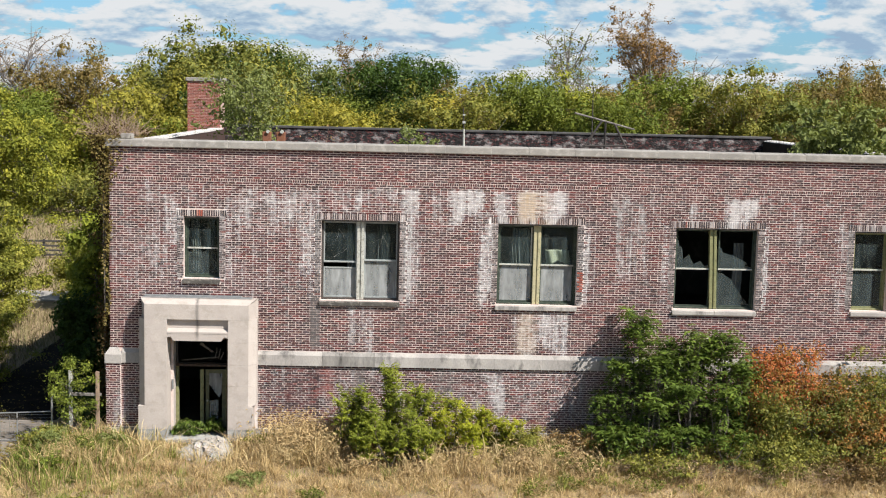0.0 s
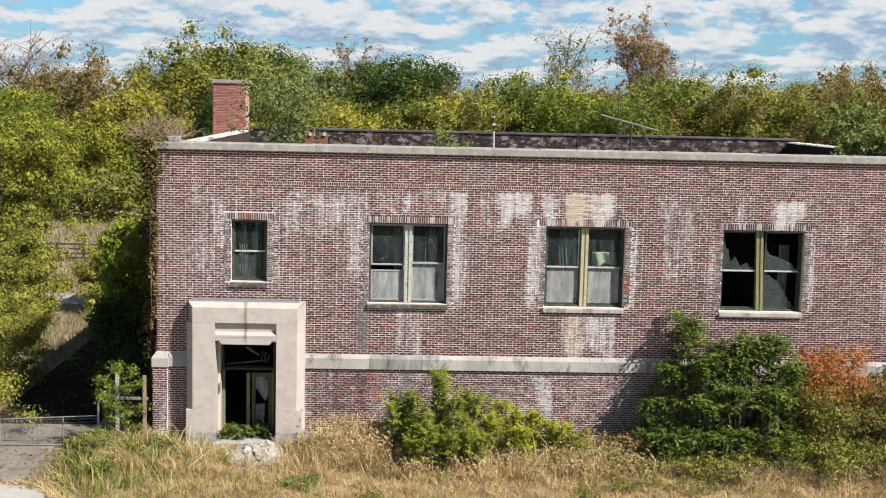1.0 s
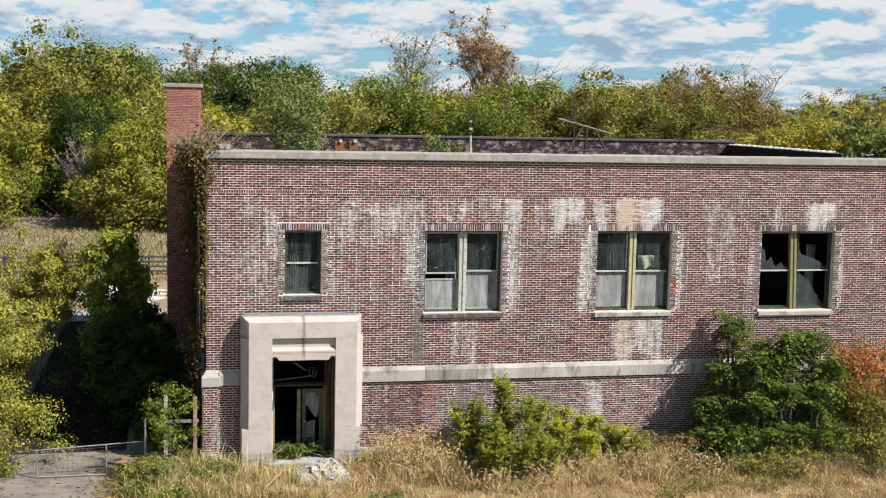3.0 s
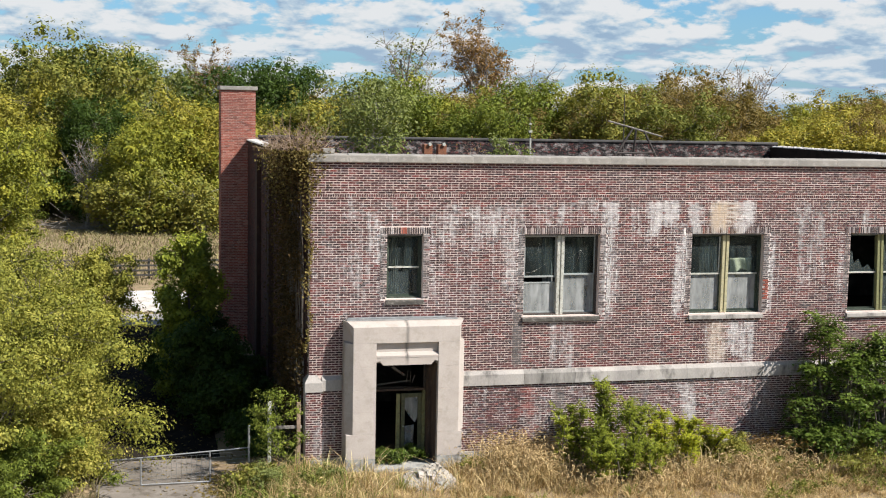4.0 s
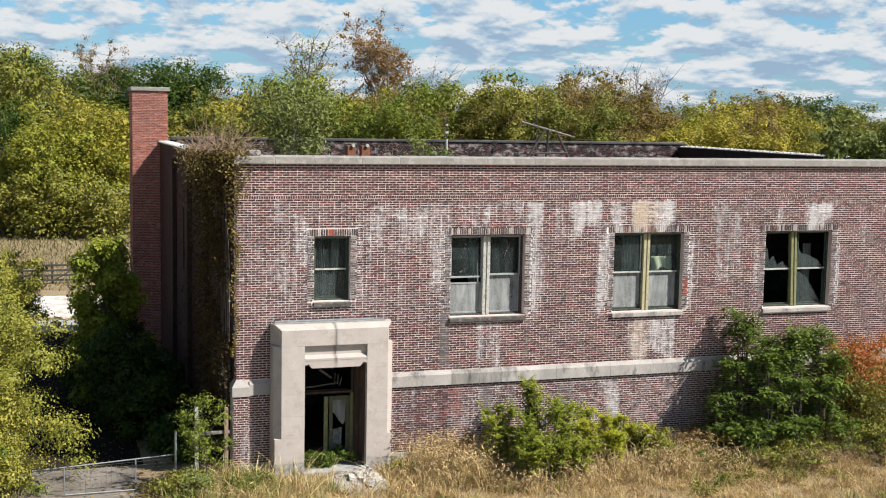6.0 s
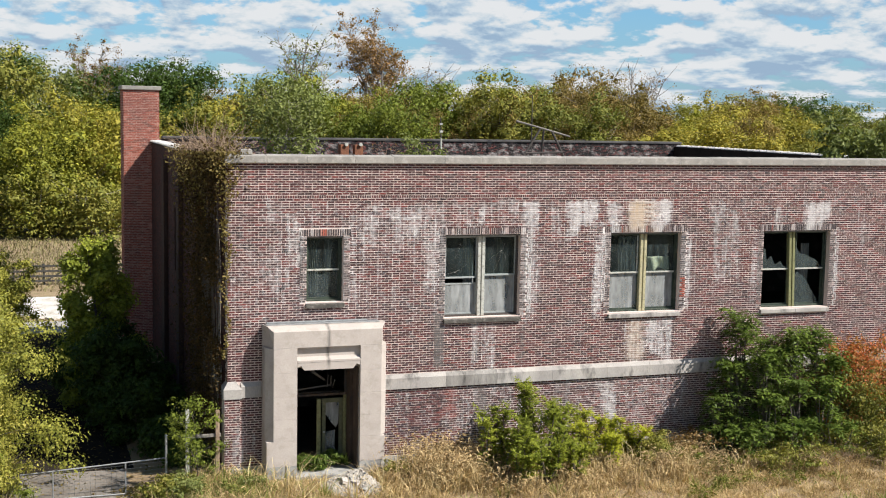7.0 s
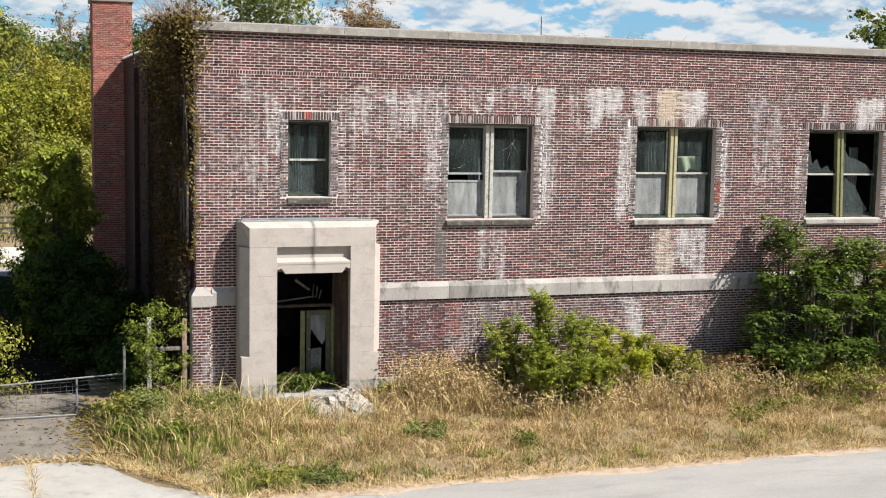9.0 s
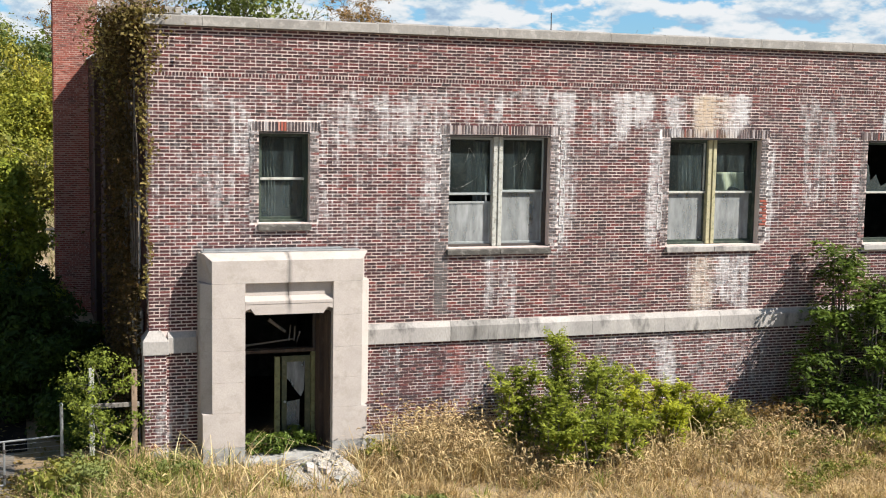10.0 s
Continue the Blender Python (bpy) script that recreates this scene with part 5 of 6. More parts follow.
ok = ((X < -7.2) | (X > -1.2) | (Y > 41.2)) & (Y > 31.3)
blades("field_grass", X[ok], Y[ok], 0.2 + 0.3 * rng.random(ok.sum()), 0.035, 0.9, FIELD, "dry field grass behind the building", 15)
X, Y = rng.uniform(-16, -6.4, 9000), rng.uniform(-6.5, 24, 9000)
blades("side_grass", X, Y, 0.25 + 0.45 * rng.random(9000), 0.016, 0.8, FIELD, "dry weeds beside the driveway", 16)

X, Y = rng.normal(6.7, 0.6, 2600), np.minimum(-0.2, rng.normal(-1.5, 0.5, 2600))
X, Y = np.concatenate([X, rng.normal(-0.5, 0.25, 700), rng.normal(6.6, 0.3, 900), rng.normal(13.9, 0.4, 900)]), np.concatenate([Y, rng.normal(-3.0, 0.25, 700), rng.normal(-2.2, 0.3, 900), rng.normal(-2.6, 0.3, 900)])
blades("straw_clump", X, Y, (0.4 + 0.55 * rng.random(len(X))) * np.where(Y > -1.6, 1.1, 0.85), 0.010, 0.9, PALESTRAW, "dense clump of tall pale straw by the wall", 17)
cx, cy = np.concatenate([rng.normal(6.2, 0.65, 70), rng.uniform(7.0, 15.5, 75), rng.uniform(15, 26, 16), rng.normal(-0.5, 0.4, 5)]), np.concatenate([rng.normal(-1.7, 0.55, 70), rng.uniform(-3.7, -2.3, 75), rng.uniform(-4.2, -3.0, 16), rng.normal(-3.3, 0.3, 5)])
X, Y = np.repeat(cx, 17) + rng.normal(0, 0.24, len(cx) * 17), np.repeat(cy, 17) + rng.normal(0, 0.2, len(cx) * 17)
ok = (Y < -0.35) & (Y > -6.2) & ~((X < 4.6) & (X > 1.5))
X, Y = X[ok], Y[ok]
foxtails("foxtail_grass", X, Y, rng.uniform(0.35, 0.95, len(X)) * np.interp(Y, [-4.2, -3, -1.5], [0.6, 0.8, 1.35]), 0.16, STRAW, "arching foxtail grass with pale nodding seed heads", 29)
for n, mat, nm, lab in ((1700, BLADE, "tall_weeds", "tall green weeds and grass beside the gate"), (1300, STRAW, "dead_stalks", "dead yellow stalks among the weeds beside the gate")):
    X, Y = rng.normal(-1.0, 0.9, n), np.clip(rng.normal(-2.5, 1.0, n), -4.8, -0.7)
    ok = X > -2.7 + 0.5 * np.clip(-3.4 - Y, 0, 2)
    blades(nm, X[ok], Y[ok], 0.3 + 0.6 * rng.random(ok.sum()) ** 1.5, 0.012, 0.7, mat, lab, 27)
X = np.concatenate([rng.uniform(-6.5, -2.9, 90), rng.normal(-2.9, 0.35, 1100), rng.uniform(-6.4, -0.4, 1500), rng.normal(-0.9, 0.5, 500)])
Y = np.concatenate([rng.uniform(-3.6, 0.2, 90), rng.uniform(-4.2, 0.6, 1100), rng.uniform(0.4, 27, 1500), rng.uniform(0.6, 14, 500)])
P = np.stack([X, Y, ground_z(X, Y) + np.where(Y < 2.6, 0.045, 0.05)], -1)
tagged(link("leaf_litter", leaf_mesh("leaf_litter", P, rng.uniform(0.03, 0.075, len(X)), rng, 0.6, 1.6), BROWNLEAF), "dry brown leaves scattered on the driveway", "leaf litter", kind="stuff")
WEEDS = ((0.6, -6.3, 0.35, 0.7), (1.7, -6.6, 0.25, 0.6), (-1.2, -3.6, 0.7, 0.45), (-0.4, -2.4, 0.8, 0.4), (4.9, -4.2, 0.35, 0.5), (-2.0, -2.6, 0.6, 0.6), (5.0, -1.0, 0.55, 0.5), (-1.6, -1.9, 1.0, 0.45), (14.4, -2.2, 0.7, 0.8), (15.2, -2.8, 0.5, 0.7), (0.2, -1.4, 0.6, 0.5))
for k, (x, y, hh, rad) in enumerate(WEEDS):
    tree("weed_clump", "leafy green weed clump in the verge", hh, rad, 0.05, 9, 1500, 0.035, 0.13, (OLIVELEAF, PALELEAF, MOSS)[k % 3], TWIG, 200 + k, 0.012, 0.0, 3, "weeds in the verge", 10).location = (x, y, float(ground_z(x, y)))
for k, (x, y) in enumerate(((20.0, -3.0), (21.8, -3.4), (16.4, -2.9), (23.2, -3.2), (18.5, -3.5), (22.5, -3.9), (24.6, -3.5), (26.2, -3.3), (20.8, -3.8))):
    tree("dead_weed", "leafless brown weed tangle before the bushes", 0.8, 0.9, 0.05, 12, 60, 0.03, 0.2, RUSSET, TWIG, 230 + k, 0.02, 0.0, 7, "dead weeds in the verge").location = (x, y, float(ground_z(x, y)))

wr = random.Random(33)
for k in range(2, 42, 7):
    x, y = wr.uniform(-1.8, 27), wr.uniform(-6.6, -2.9)
    if 1.4 < x < 4.4 and y > -3.4:
        continue
    tree("weed_clump", "low olive weed clump in the verge", wr.uniform(0.25, 0.6), wr.uniform(0.35, 0.7), 0.05, 8, 620, 0.03, 0.12, OLIVELEAF, TWIG, 300 + k, 0.010, 0.0, 4, "weeds in the verge", 8).location = (x, y, float(ground_z(x, y)) - 0.02)

# ---- bushes against the front ----
frond_bush("green_bush", "broad feathery green bush with one tall shoot against the wall", [(9.2, -1.3, 2.75, 0.45), (8.3, -1.5, 2.1, 1.3), (9.7, -1.6, 2.25, 1.3), (7.7, -1.7, 1.75, 1.1), (10.4, -1.5, 1.95, 1.2), (8.9, -2.2, 1.9, 1.4), (8.0, -2.3, 1.5, 1.2), (9.9, -2.3, 1.65, 1.3), (9.2, -2.9, 1.35, 1.3), (8.4, -3.0, 1.1, 1.0), (10.2, -2.9, 1.1, 1.0)], FERNLEAF, BARK, 21, 44, 10, 0.42, "bush", 0.5, 0.5, 0.5)
frond_bush("lime_bush", "low bright yellow-green bush against the brick wall", [(11.5, -1.4, 1.75, 1.2), (12.3, -1.5, 1.5, 1.1), (11.0, -1.9, 1.5, 1.1), (12.9, -1.6, 1.3, 0.9), (11.8, -2.2, 1.2, 1.2)], LIME, BARK, 22, 60, 10, 0.35, "bush", 0.5, 0.45, 0.5)
tree("green_bush", "small dark green bush at the end of the row", 1.1, 0.8, 0.15, 10, 7000, 0.035, 0.18, OLIVELEAF, BARK, 23, 0.04, 0.0, 3, skirt=8).location = (13.2, -1.6, -0.25)
frond_bush("ailanthus_bush", "tall lush green bush with drooping fronds against the wall", [(16.2, -1.2, 2.0, 0.55), (16.8, -1.1, 3.2, 0.5), (17.3, -0.8, 4.6, 0.5), (17.7, -1.5, 3.5, 0.55), (18.3, -1.0, 3.9, 0.5), (18.9, -1.3, 4.2, 0.5), (19.4, -0.9, 3.8, 0.45), (20.0, -1.2, 4.1, 0.5), (20.5, -1.5, 3.2, 0.55), (18.6, -2.1, 2.6, 0.7), (17.4, -2.2, 2.2, 0.7), (19.6, -2.2, 2.5, 0.7), (16.4, -2.0, 1.3, 0.6), (16.0, -1.8, 1.0, 0.8), (17.0, -2.6, 1.2, 0.9), (18.3, -2.8, 1.3, 0.9), (19.8, -2.7, 1.3, 0.9)], LUSH, BARK, 24, 13, 9, 0.80, "bush", 0.40, 0.9, 0.3)
tree("olive_bush", "yellowing olive bush in front of the lush one", 1.05, 1.4, 0.1, 14, 3600, 0.04, 0.22, OLIVELEAF, TWIG, 26, 0.03, 0.0, 5, skirt=14).location = (17.6, -2.9, -0.35)
tree("brown_bush", "brown withered bush at the foot of the wall", 1.0, 0.9, 0.05, 12, 1800, 0.04, 0.2, RUSSET, TWIG, 27, 0.02, 0.0, 7, skirt=10).location = (15.3, -1.5, -0.25)
tree("brown_bush", "leafless tan bush before the green ones", 0.8, 1.1, 0.05, 16, 200, 0.03, 0.24, RUSSET, TWIG, 28, 0.02, 0.0, 7, skirt=10).location = (19.2, -3.3, -0.35)
tree("olive_bush", "mixed olive bush below the red sumac", 1.5, 1.3, 0.1, 14, 6500, 0.042, 0.24, OLIVELEAF, BARK, 25, 0.05, 0.0, 4, skirt=16).location = (20.7, -2.3, -0.3)
for k, (x, y, hh, rad, m) in enumerate(((21.9, -3.0, 1.2, 1.1, OLIVELEAF), (23.6, -3.2, 1.1, 1.2, RUSSET), (25.2, -3.0, 1.3, 1.2, OLIVELEAF), (26.9, -3.2, 1.0, 1.2, RUSSET))):
    green = m is OLIVELEAF
    tree("olive_bush" if green else "brown_bush", "low olive bush at the foot of the sumac" if green else "low withered brown bush at the foot of the sumac", hh, rad, 0.08, 14, 3200, 0.038, 0.24, m, TWIG, 130 + k, 0.03, 0.0, 6, "low bushes before the sumac", 14).location = (x, y, float(ground_z(x, y)) - 0.05)
for k, (x, y, hh, rad, m) in enumerate(((21.0, -1.7, 2.9, 0.9, SUMACGREEN), (22.1, -0.9, 3.9, 1.0, SUMAC), (21.5, -1.1, 3.7, 1.1, SUMAC), (22.6, -1.9, 2.6, 1.2, SUMACGREEN), (23.4, -1.2, 3.2, 1.1, SUMAC), (24.4, -2.0, 2.3, 1.3, SUMAC), (25.1, -1.0, 3.8, 1.1, SUMACGREEN), (26.3, -1.9, 2.5, 1.3, SUMAC), (27.0, -1.1, 3.9, 1.2, SUMAC), (28.4, -1.5, 3.4, 1.3, SUMACGREEN))):
    red = m is SUMAC
    tree("sumac_bush", "red and orange autumn sumac against the wall" if red else "yellow-green autumn sumac turning red against the wall", hh, rad, 0.12, 22, 7600, 0.043, 0.30, m, BARK, 30 + k, 0.05, 0.0, 5, "sumac along the wall", 26).location = (x, y, -0.2)
tree("gate_sapling", "thin green sapling beside the gate posts", 2.9, 0.75, 0.15, 16, 2900, 0.036, 0.15, MOSS, BARK, 41, 0.025, 0.0, 3, skirt=6).location = (-1.15, -0.6, -0.2)
tree("gate_weed", "low green weed beside the gate", 0.9, 0.9, 0.1, 8, 1300, 0.06, 0.2, OLIVELEAF, BARK, 42, 0.02, 0.0, 3, skirt=6).location = (-1.9, -1.2, -0.35)
tree("doorway_weed", "fresh green weeds growing in the doorway", 0.5, 0.55, 0.05, 8, 800, 0.05, 0.14, LUSH, BARK, 43, 0.012, 0.0, 2, skirt=8).location = (2.45, -0.1, -0.03)
tree("doorway_weed", "fresh green weeds growing in the doorway", 0.45, 0.5, 0.05, 7, 650, 0.05, 0.13, LUSH, BARK, 44, 0.012, 0.0, 2, skirt=8).location = (3.2, 0.1, -0.03)

# ---- trees beside the building ----
tree("roadside_tree", "bushy yellow-green tree beside the driveway", 7.2, 3.3, 0.12, 40, 105000, 0.045, 0.44, ROADLEAF, BARK, 51, 0.12, 0.0, 6, skirt=80).location = (-8.8, 1.2, -0.5)
tree("roadside_bush", "spreading yellow-green bush below the roadside tree", 3.9, 1.2, 0.12, 22, 28000, 0.044, 0.36, ROADLEAF, BARK, 50, 0.06, 0.0, 5, skirt=34).location = (-7.5, 0.5, -0.5)
tree("roadside_tree", "low yellow-green tree leaning over the driveway", 4.2, 2.0, 0.12, 24, 34000, 0.046, 0.36, ROADLEAF, BARK, 58, 0.08, 0.0, 5, skirt=40).location = (-8.2, 8.5, -0.5)
tree("roadside_bush", "pale green bush at the foot of the roadside tree", 2.6, 1.8, 0.1, 16, 16000, 0.045, 0.26, MOSS, BARK, 52, 0.05, 0.0, 3, skirt=14).location = (-8.6, -1.8, -0.6)
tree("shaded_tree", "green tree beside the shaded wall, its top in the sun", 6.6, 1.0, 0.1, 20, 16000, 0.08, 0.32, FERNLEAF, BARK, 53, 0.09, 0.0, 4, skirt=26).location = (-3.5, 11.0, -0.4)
# Dark leaves stand in for shade here; the low bushes cover pale soil.
tree("shaded_tree", "tree in dark leaves that deepen the side wall's shade", 3.8, 1.1, 0.1, 16, 9000, 0.08, 0.3, DARKLEAF, BARK, 54, 0.08, 0.0, 4, skirt=24).location = (-2.9, 8.0, -0.4)
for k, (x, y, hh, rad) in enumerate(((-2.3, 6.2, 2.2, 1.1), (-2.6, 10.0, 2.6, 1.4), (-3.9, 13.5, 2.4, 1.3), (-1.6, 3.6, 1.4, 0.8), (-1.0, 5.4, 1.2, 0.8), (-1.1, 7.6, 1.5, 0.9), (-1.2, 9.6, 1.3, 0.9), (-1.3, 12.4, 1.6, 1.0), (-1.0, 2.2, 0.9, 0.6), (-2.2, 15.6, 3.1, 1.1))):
    tree("shaded_bush", "bush in dark leaves that deepen the side wall's shade", hh, rad, 0.1, 12, 4500, 0.075, 0.3, DARKLEAF, BARK, 57 + k, 0.04, 0.0, 3, "bushes along the side wall", 14).location = (x, y, -0.4)
tree("lane_tree", "tall sunlit yellow-green tree beyond the driveway", 11.8, 4.0, 0.1, 34, 46000, 0.075, 0.52, YELLOWGREEN, BARK, 55, 0.2, 0.0, 4, skirt=30).location = (-14.0, 27.0, -0.4)
tree("lane_tree", "golden green tree beyond the driveway", 6.2, 2.6, 0.1, 24, 30000, 0.06, 0.42, ROADLEAF, BARK, 56, 0.15, 0.0, 4, skirt=26).location = (-11.2, 19.0, -0.4)

tree("lane_tree", "low golden green tree at the end of the driveway", 5.0, 1.8, 0.1, 20, 18000, 0.06, 0.35, ROADLEAF, BARK, 59, 0.1, 0.0, 4, skirt=20).location = (-7.2, 25.0, -0.4)

# ---- woods behind ----
KIND = {}
for nm, mat, bark, seed, hh, rad, n, size, spread, base in (
        ("green", MOSS, BARK, 61, 14, 4.6, 26000, 0.128, 0.86, 0.2), ("yellow", YELLOWGREEN, BARK, 62, 13, 4.4, 27000, 0.124, 0.86, 0.18), ("gold", GOLD, BARK, 63, 12, 3.8, 24000, 0.122, 0.80, 0.18),
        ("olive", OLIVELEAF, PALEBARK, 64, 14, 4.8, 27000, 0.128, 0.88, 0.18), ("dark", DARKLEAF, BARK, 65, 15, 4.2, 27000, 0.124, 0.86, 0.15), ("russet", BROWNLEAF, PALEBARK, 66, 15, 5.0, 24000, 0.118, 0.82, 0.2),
        ("pale", PALELEAF, PALEBARK, 67, 13, 4.0, 17000, 0.125, 0.84, 0.15), ("brush", OLIVELEAF, PALEBARK, 68, 6, 3.4, 11000, 0.115, 0.72, 0.1)):
    KIND[nm] = tree("woodland_tree", f"{nm if nm != 'brush' else 'brushy'} autumn woodland tree behind the building", hh, rad, base, 34, n, size, spread, mat, bark, seed, 0.22, 0.0, 4, "woodland trees behind the building", 18, True)
for nm, seed, hh, n, mat in (("thin", 71, 21, 15000, RUSSET), ("bare", 72, 17, 900, RUSSET), ("halfbare", 73, 20, 4200, OLIVELEAF)):
    KIND[nm] = tree("woodland_tree", "half-bare tall autumn tree above the woods", hh, 3.7, 0.32, 32, n, 0.095, 0.42, mat, PALEBARK, seed, 0.42, 0.0, 12, "woodland trees behind the building", 0, True, 2.0)
first = dict.fromkeys(KIND, True)


def plant(nm, x, y, top, turn, wide=1.0):
    """A woodland tree of that kind whose crown reaches the height top."""
    s = (top + 0.3) / KIND[nm]["tall"]
    m = pose(x, y, -0.3, 0, 0, turn)
    if first[nm]:
        first[nm] = False
        KIND[nm].matrix_basis = m
        KIND[nm].scale = (s * wide, s * wide, s)
        return
    KIND[nm].scale, keep = (s * wide, s * wide, s), tuple(KIND[nm].scale)
    copy_thing(KIND[nm], m)
    KIND[nm].scale = keep


SKYLINE_A = [("olive", -14, 98, 19.2), ("bare", -34, 105, 18.7), ("russet", -28.5, 100, 17), ("olive", -18, 110, 16.8), ("dark", -10, 100, 17.4), ("pale", -2.7, 105, 17.4), ("thin", 3, 115, 19), ("dark", 10.5, 95, 16.2),
             ("gold", -16.4, 85, 14), ("gold", 1.8, 85, 12.2), ("halfbare", 28.5, 126, 22), ("thin", 41.4, 131, 25), ("bare", 46, 120, 17.8), ("yellow", 56.7, 115, 16.6), ("russet", 68.4, 120, 17.6)]
SKYLINE_B = [("olive", -9.6, 92, 17), ("dark", 7.5, 100, 16.2), ("yellow", 18.4, 110, 15), ("green", 22, 90, 14.6), ("green", 37.5, 100, 15.2), ("olive", 46.3, 95, 15.8), ("russet", 60.4, 105, 17), ("russet", 56.5, 101, 15.8), ("russet", 65, 103, 16.2), ("bare", 74, 115, 18.6), ("gold", 10.4, 84, 12.8), ("russet", 13.6, 88, 13.4), ("gold", 84, 104, 13.8),
             ("bare", -9.4, 78, 8.0), ("bare", -7.4, 79, 6.8), ("dark", -9.0, 85, 12), ("yellow", -2.4, 76, 11.4),
             ("yellow", -4.1, 75, 10.2), ("gold", 0.8, 79, 12.6), ("olive", 13, 84, 13), ("green", 30, 84, 12.5), ("yellow", 32, 112, 15.5), ("olive", 53, 92, 14)]
r = random.Random(9)
for nm, x, y, top in SKYLINE_A + SKYLINE_B:
    plant(nm, x, y, top, r.uniform(0, 360), r.uniform(0.95, 1.2))
pick = ["green", "yellow", "olive", "gold", "dark", "olive", "yellow", "gold", "dark", "russet"]
warm = ["gold", "russet", "olive", "yellow", "gold", "green", "russet"]
for row, (y, step, lo, hi) in enumerate(((82, 7.0, 9, 12), (94, 8.0, 11, 14), (109, 11.0, 12.5, 15.2))):
    x = -31.0 - row
    while x < (82, 94, 106)[row]:
        spot = (r.choice(pick if x < 30 else warm), x + r.uniform(-2, 2), y + r.uniform(-4, 4), min(r.uniform(lo, hi), 13.4 if x > 66 else 99), r.uniform(0, 360), r.uniform(0.95, 1.25))
        hidden = row == 0 and 16 < x < 56
        if not hidden and not (row == 0 and -12.5 < spot[1] < -4.5):
            plant(*spot)
        x += step * r.uniform(0.8, 1.2)
x = -25.0
while x < 6:
    if not -11.5 < x < -5.5:
        plant("brush", x, 74 + r.uniform(-2, 3), r.uniform(3.5, 6.5), r.uniform(0, 360), 1.2)
    x += r.uniform(4.5, 7)
x = 84.0
while x < 150:
    plant(r.choice(pick), x, 178 + r.uniform(-8, 8), r.uniform(14, 17), r.uniform(0, 360), 1.5)
    x += 9
brush = thing("dead_brush_pile", -9.5, 75.5, -0.3, "grey heap of dead branches at the wood's edge", "brushwood")
rr = np.random.default_rng(77)
runs = []
for k in range(60):
    a = np.array([rr.uniform(-7, 6), rr.uniform(-1.5, 1.5), rr.uniform(0, 0.8)])
    o = a + rr.normal(0, 1, 3) * (2.0, 0.8, 0.9)
    o[2] = abs(o[2]) + 0.1
    runs.append(([tuple(a), tuple((a + o) / 2 + rr.normal(0, 0.2, 3)), tuple(o)], 0.045, 0.015))
for run in runs:
    part("branch", tubes(run, sides=4), GREYWOOD, brush)

# ---- roof things ----
tree("roof_sapling", "pale leafy tree growing out of the roof", 3.8, 1.6, 0.15, 18, 4600, 0.062, 0.40, PALELEAF, PALEBARK, 81, 0.05, 0.0, 6, skirt=8).location = (3.3, 8.0, 8.62)
tree("roof_sapling", "small green sapling growing on the roof", 1.5, 0.8, 0.1, 8, 600, 0.07, 0.2, PALELEAF, BARK, 82, 0.03, 0.0, 3, skirt=6).location = (9.8, 12.0, 8.62)
tree("roof_sapling", "leafy green tree growing on the roof behind the parapet", 2.9, 1.7, 0.1, 12, 2600, 0.095, 0.3, PALELEAF, BARK, 83, 0.05, 0.0, 4, skirt=12).location = (24.9, 3.2, 8.62)
tree("dead_roof_weed", "leafless brown weed on the roof", 1.5, 0.7, 0.1, 9, 30, 0.05, 0.2, RUSSET, TWIG, 84, 0.02, 0.0, 6).location = (6.6, 6.0, 8.62)
for x in (4.5, 5.0):
    fl = thing("roof_flue", x, 4.2, 8.62, "rusty square flue with a pale round pipe end on the roof", "flue", "flues on the roof")
    casing = part("casing", boxes((-0.15, 0.15, -0.15, 0.15, 0.0, 1.26), bevel=0.012), RUST, fl)
    part("pipe_end", tubes((((0.05, -0.12, 1.27), (0.05, -0.22, 1.27)), 0.06, 0.06), sides=10), CREAM, casing, "pale round pipe end")
pl = thing("roof_pole", 12.05, 16.0, 8.62, "thin white and dark banded pole on the roof", "pole")
part("lower_pole", tubes((((0, 0, 0), (-0.02, 0, 1.25)), 0.05, 0.045)), CREAM, pl, "white lower length")
upper = part("upper_pole", tubes((((-0.02, 0, 1.25), (-0.06, 0, 2.2)), 0.028, 0.022)), DARKSTEEL, pl, "dark upper length")
part("collar", boxes((-0.09, 0.05, -0.06, 0.06, 1.5, 1.6)), CREAM, upper)
part("collar", boxes((-0.09, 0.03, -0.05, 0.05, 1.85, 1.92)), CREAM, upper)
an = thing("roof_antenna", 18.8, 21.0, 8.62, "fallen grey antenna boom on a dark trestle", "antenna")
part("boom", tubes((((-1.1, 0, 2.05), (0.5, 0.1, 1.66), (1.9, 0.1, 1.30)), 0.05, 0.04)), GREYWOOD, an, "long weathered boom")
for a, b in (((-0.85, 0, 0), (0.28, 0.1, 1.70)), ((1.7, 0, 0), (0.9, 0.1, 1.55)), ((0.5, 0.5, 0), (0.45, 0.1, 1.65))):
    part("trestle_leg", tubes(((a, b), 0.065, 0.05)), DARKSTEEL, an)
part("mast", tubes((((-0.2, 0.1, 0), (-0.22, 0.1, 3.35)), 0.035, 0.02)), DARKSTEEL, an, "thin dark upright mast")
part("cross_bar", tubes((((-0.55, 0, 0.45), (1.5, 0, 0.5)), 0.05, 0.05)), DARKSTEEL, an)

